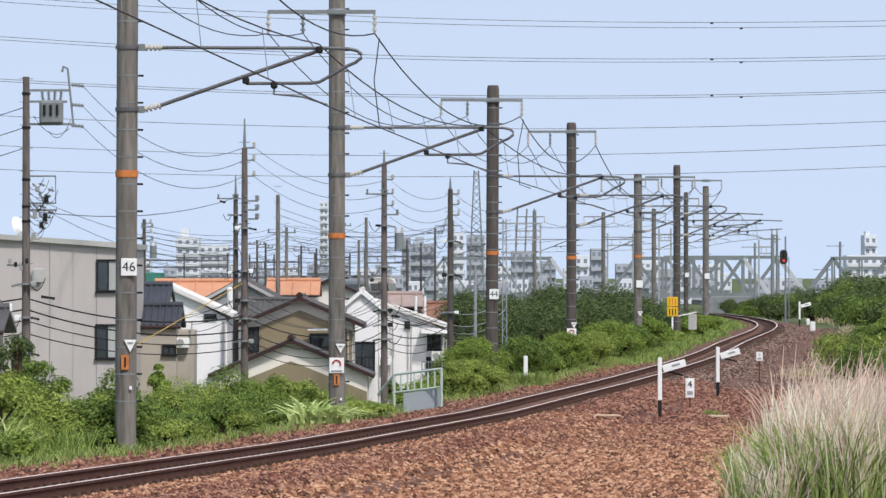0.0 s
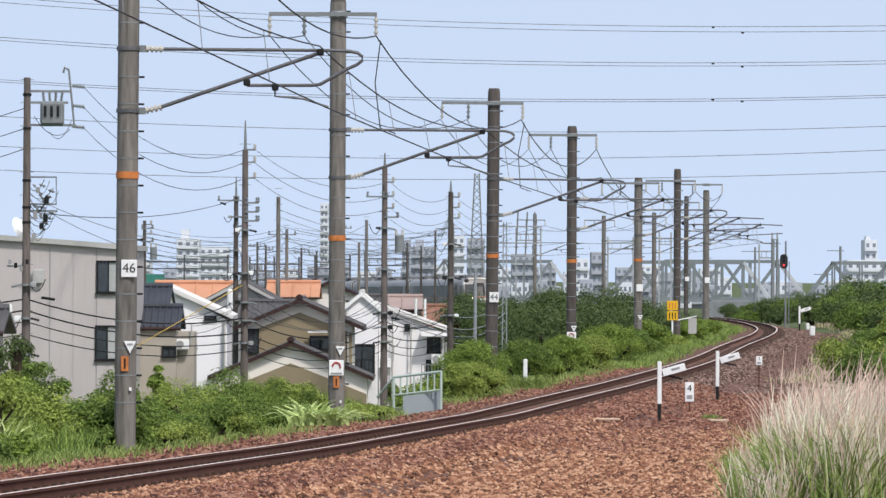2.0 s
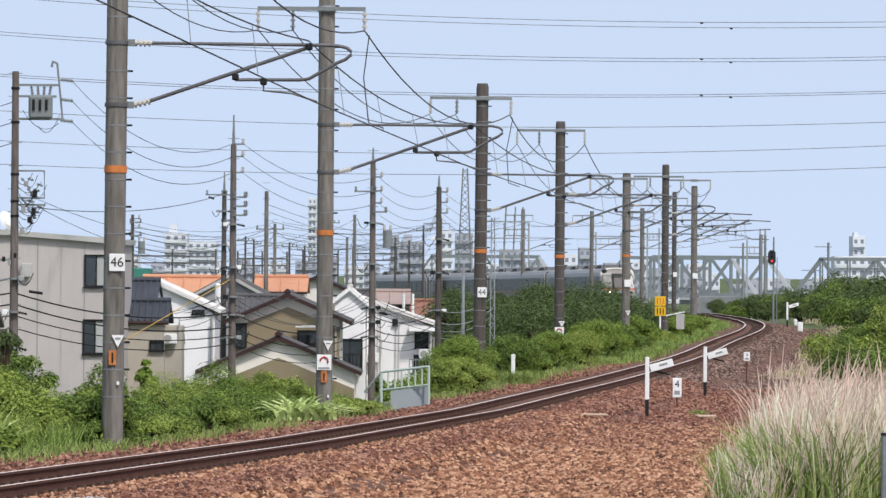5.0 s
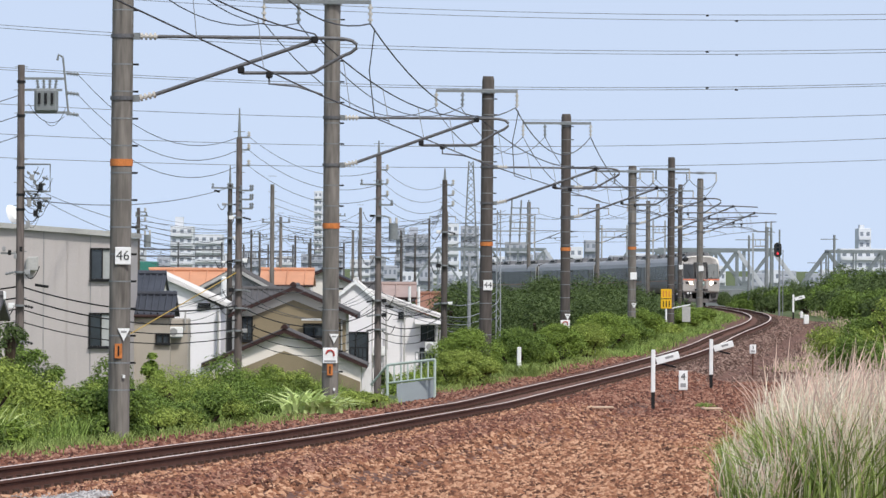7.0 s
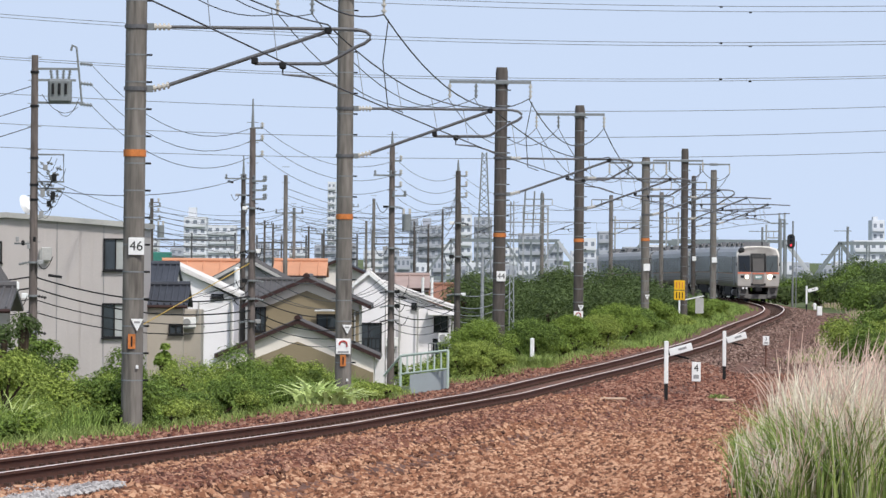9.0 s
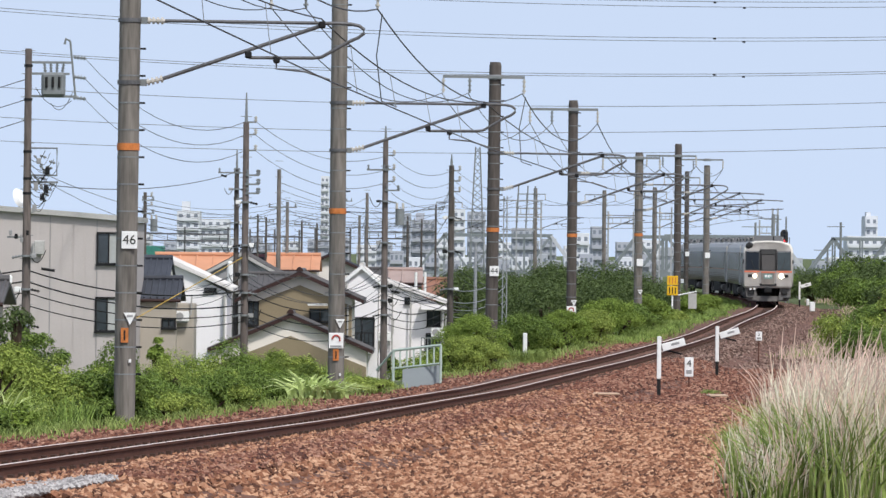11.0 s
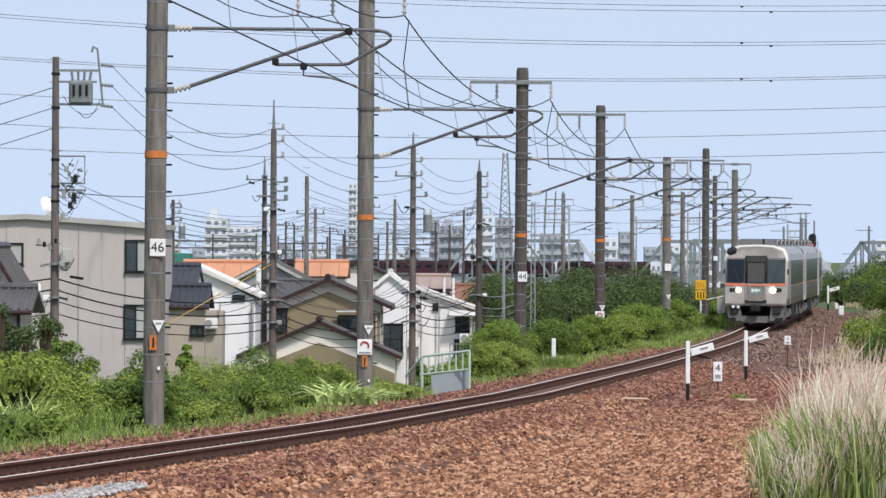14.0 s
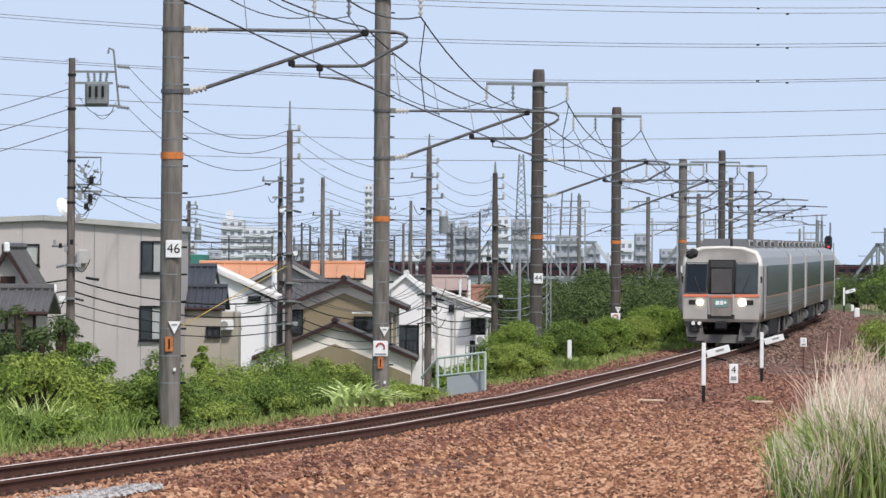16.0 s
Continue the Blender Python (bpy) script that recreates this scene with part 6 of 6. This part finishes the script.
        shrub(x, y, w, h, seed, 8000, 0.06, LEAF_YELLOW if seed % 2 else LEAF_MID, "leafy green shrub with small pale flowers", group="shrubs on the far side")
    for x, y, w, h in ((24.31, 392, 3.0, 1.5), (25.39, 385, 3.4, 1.9), (25.60, 372, 3.0, 2.0), (26.55, 365, 3.4, 2.0), (28.39, 372, 3.6, 2.4), (23.74, 372, 2.4, 1.1), (24.83, 350, 2.6, 1.3)):
        seed += 1
        shrub(x, y, w, h, seed, 4500, 0.085, LEAF_MID if seed % 2 else LEAF_DARK, "dull green shrub beyond the bend", group="shrubs on the far side")
    # trees among the houses
    for x, y, z, w, h in ((-13.55, 149, -4.8, 2.7, 7.35), (-14.48, 148, -4.8, 2.9, 7.5), (-14.92, 176, -4.8, 2.2, 6.0), (-15.26, 147, -4.8, 2.8, 7.0), (-9.00, 150, -4.8, 1.0, 6.75), (-8.28, 325, -4.8, 3.0, 6.6), (-0.81, 360, -4.8, 5, 6.2), (1.11, 300, -4.8, 3.5, 4.6), (2.44, 310, -4.8, 4, 4.8), (-2.60, 260, -4.8, 2, 2.8), (0.20, 275, -4.8, 3, 3.6)):
        seed += 1
        shrub(x, y, w, h, seed, 4500 if y < 200 else 2600, 0.085 if y < 200 else 0.22, LEAF if w == 1.0 else LEAF_MID if x == -14.92 else LEAF_DARK, "leafy tree between the houses", "garden_tree", z=z, trunk=h * 0.25, group="garden trees")
    # verge grass along the ballast edge
    spots = []
    for y in np.arange(52, 290, 0.8):
        for u in (-2.9, -3.4):
            yy = y + rng.normal() * 0.4
            x = track_x(yy) + u + rng.normal() * 0.2
            if not 118 < yy < 129 and not 102.5 < yy < 107.5:
                spots.append((x, yy, float(ground_z(x, yy)), 0.25, 1.0))
    tufts("verge_grass", spots, 10000, 0.22, 0.018, BLADE, "green grass along the ballast edge", 3, 0.7)
    spots = []
    for i in range(520):
        y = 57 + 66 * rng.random()
        x = track_x(y) - 3.6 - 3.0 * rng.random()
        if y < 117 or x < track_x(y) - 4.5:
            spots.append((x, y, float(ground_z(x, y)) - 0.05, 0.12, (0.45 + 0.3 * (track_x(y) - 3.2 - x)) * (1 if abs(y - CLUMP + 1.5) > 3 or x < track_x(y) - 4.6 else 0.2)))
    tufts("bank_weeds", spots, 11000, 1.15, 0.017, WEED, "tall weeds and grass among the bank shrubs", 9, 0.5)
    # tall plumed grass in the foreground
    spots = []
    for i in range(150):
        y = 49 + 13 * rng.random()
        x0 = 3.5 + 0.012 * (y - 49) + (0.25 if y > 56 else 0)
        x = x0 + 3.6 * rng.random()
        spots.append((x, y, float(ground_z(x, y)), 0.14, min(1.0, 0.5 + 1.4 * (x - x0))))
    tufts("tall_grass", spots, 9000, 1.25, 0.02, BLADE, "tall green grass at the edge of the ballast", 4, 0.5)
    tufts("broad_grass", spots, 1500, 1.15, 0.036, WEED, "broad arching green grass blades", 44, 0.95)
    x, y = 4.94, 76
    side = [(x + 0.2 * rng.normal(), y + 0.5 * rng.normal(), float(ground_z(x, y)), 0.09, 0.75 + 0.35 * rng.random()) for i in range(11)]
    tufts("grass_tuft", side, 900, 0.6, 0.02, WEED, "bushy green grass tuft at the edge of the ballast", 31, 0.9)
    head = ((0, 0.3), (0.5, 0.3), (0.85, 1.35), (1.0, 0.1))
    tufts("plumed_grass", spots, 6200, 1.5, 0.0095, PLUME, "pale dry plumes of tall grass", 5, 0.26, wave=0.1, widths=head)
    tufts("plumed_grass", spots, 2600, 1.62, 0.0095, PLUME_PINK, "pinkish dry plumes of tall grass", 25, 0.4, wave=0.08, widths=head)
    tufts("plumed_grass", spots, 900, 1.85, 0.009, PLUME_PINK, "tall pinkish seed heads standing above the grass", 26, 0.3, wave=0.14, widths=head)
    tufts("dry_stalks", spots, 2200, 1.25, 0.012, PLUME, "dry straw stalks among the green grass", 27, 0.3)
    # dry grass at the foot of the shrubs on the far side, a pale tuft beside the first mast
    dry = []
    for i in range(260):
        y = 165 + 175 * rng.random()
        x = track_x(y) + 3.6 + 0.012 * (y - 165) + 3.2 * rng.random()
        dry.append((x, y, float(ground_z(x, y)) - 0.03, 0.3, 0.5 + 0.7 * rng.random()))
    tufts("dry_verge", dry, 5200, 0.5, 0.024, PLUME_PINK, "dry straw-coloured grass beside the far ballast", 41, 0.6)
    tufts("dry_verge", dry, 4200, 0.45, 0.026, WEED, "olive grass beside the far ballast", 42, 0.7)
    edge = []
    for i in range(420):
        y = 175 + 165 * rng.random()
        x = track_x(y) - 1.75 - 1.6 * rng.random()
        edge.append((x, y, float(ground_z(x, y)) - 0.03, 0.3, 0.5 + 0.7 * rng.random()))
    tufts("far_verge", edge, 9000, 0.3, 0.03, WEED, "green grass close along the far rails", 45, 0.7)
    tuft = [(-7.75 + 0.16 * k, 78 + 0.3 * (k % 2), float(ground_z(-7.6, 78)), 0.12, 1.0) for k in range(4)]
    tufts("pale_grass_tuft", tuft, 190, 1.05, 0.032, STRIPED, "tall pale green grass tuft on the bank", 43, 1.0)
    # bright striped clump, small weeds
    x, y = track_x(CLUMP) - 3.2, CLUMP
    tufts("striped_grass_clump", [(x, y, float(ground_z(x, y)), 0.2, 1.0), (x + 0.35, y, float(ground_z(x, y)), 0.15, 0.85)], 170, 0.74, 0.085, STRIPED, "arching clump of pale striped grass", 6, 1.6)
    weeds = [(7.22, 128, float(ground_z(7.22, 128)), 0.12, 0.5)] + [(2.2 + 0.25 * k, 146.6, float(ground_z(2.2 + 0.25 * k, 146.6)) - 0.05, 0.15, 1.5) for k in range(4)] + [(3.01, 148, 0.0, 0.4, 1.0)]
    tufts("weeds", weeds, 900, 0.35, 0.02, BLADE, "small green weeds between the stones", 8, 0.8)


planting()
sleepers()
stones("ballast_stones", 52000, 52, 118, 0.7, 10.5, 0.06, STONE, "rust-orange ballast stones beside the track", 11, 0.01, 1.3)
stones("ballast_stones", 26000, 98, 155, 0.7, 9.5, 0.06, STONE_DARK, "dark red ballast stones beside the rail", 15, 0.01, 1.0)
stones("ballast_stones", 26000, 52, 200, -3.5, 0.7, 0.048, STONE_DARK, "rust-red ballast stones between and beside the rails", 12, 0.0, 1.3)
stones("ballast_stones", 12000, 150, 300, 0.7, 4.5, 0.055, STONE_FAR, "rust-red ballast stones beside the track", 13, 0.0, 1.2)
stones("ballast_stones", 10500, 57.5, 112, 0.72, 2.3, 0.05, STONE_DARK, "dark red ballast stones along the near rail", 16, 0.03, 1.3)
stones("grey_ballast", 4200, 46, 56.5, 0.72, 1.9, 0.04, STONE_GREY, "fresh grey ballast stones beside the rail", 14, 0.06, 1.0)


# ---- a small bird that darts past the grass ----
def small_bird():
    feather = material("dark_brown_feathers", (0.085, 0.075, 0.068), 0.8, vary=0.3, scale=30)
    b = tagged(new("bird"), "small dark brown bird in low darting flight", "bird")
    bm = bmesh.new()
    rings = []
    for x, r in ((-0.062, 0.004), (-0.05, 0.013), (-0.03, 0.018), (0.0, 0.02), (0.03, 0.013), (0.055, 0.006)):
        rings.append([bm.verts.new((x, r * math.cos(k * math.tau / 8), 0.9 * r * math.sin(k * math.tau / 8))) for k in range(8)])
    for p, q in zip(rings, rings[1:]):
        for k in range(8):
            bm.faces.new((p[k], p[(k + 1) % 8], q[(k + 1) % 8], q[k]))
    bm.faces.new(rings[0]), bm.faces.new(rings[-1])
    bmesh.ops.recalc_face_normals(bm, faces=bm.faces)
    part("body", bm, feather, b)
    part("beak", rod(bmesh.new(), (-0.062, 0, 0), (-0.074, 0, -0.002), 0.004, 0.001, 6), BLACK, b)
    part("tail", slab(bmesh.new(), [(0.05, -0.008), (0.08, -0.016), (0.074, 0.0), (0.08, 0.016), (0.05, 0.008)], 0.005, "xy"), feather, b)
    for side in (-1, 1):
        wing = part("wing", slab(bmesh.new(), [(-0.028, 0), (-0.018, 0.036), (0.018, 0.072), (0.028, 0.036), (0.024, 0)], 0.005, "xy"), feather, b)
        wing.matrix_basis = pose(0, side * 0.012, 0.008, 62 if side > 0 else 118)
    return b


BIRD = small_bird()

# ---- what moves ----
PASSING = ((0.0, 479.5), (3.5, 419.0), (6.5, 363.0), (9.0, 310.0), (11.5, 264.0), (13.0, 234.5), (14.5, 203.0), (16.0, 169.7))


def motions():
    """Both trains run along their lines for the whole clip."""
    times = np.arange(0, 16.01, 0.5)
    starts, ends = zip(*PASSING)
    fit = np.polyfit(starts, np.interp(ends, YS, ARC), 3)
    for i, car in enumerate(CARS):
        rows = []
        for t in times:
            mid = np.polyval(fit, t) + 10.6 + CAR_PITCH * i
            ends = []
            for off in (-7.2, 7.2):
                y = float(np.interp(mid + off, ARC, YS))
                ends.append(Vector((track_x(y), y, rail_z(y))))
            front, back = ends
            heading = math.degrees(math.atan2(front.y - back.y, front.x - back.x))
            pitch = -math.degrees(math.atan2(front.z - back.z, (front - back).length))
            c = (front + back) / 2
            rows.append((float(t), pose(c.x, c.y, c.z, 0, pitch, heading)))
        walk(car, rows)
    darting = ((0.0, 20.0, 6.5), (2.8, 5.61, 2.71), (2.9, 4.68, 2.465), (3.0, 3.75, 2.22), (3.1, 2.82, 1.975), (3.2, 1.89, 1.73), (3.3, 0.96, 1.49), (3.5, -0.9, 1.1), (4.0, -6.0, 1.2), (16.0, -40.0, 6.0))
    walk(BIRD, [(t, pose(x, 44, z, 0, -12, 0)) for t, x, z in darting])
    for i, car in enumerate(WAGONS):
        x = 14.0 - 13.0 * 24.0 - 10 - 20.2 * i
        walk(car, [(0.0, pose(x, 1004, -2.1)), (16.0, pose(x + 16 * 24.0, 1004, -2.1))])


motions()
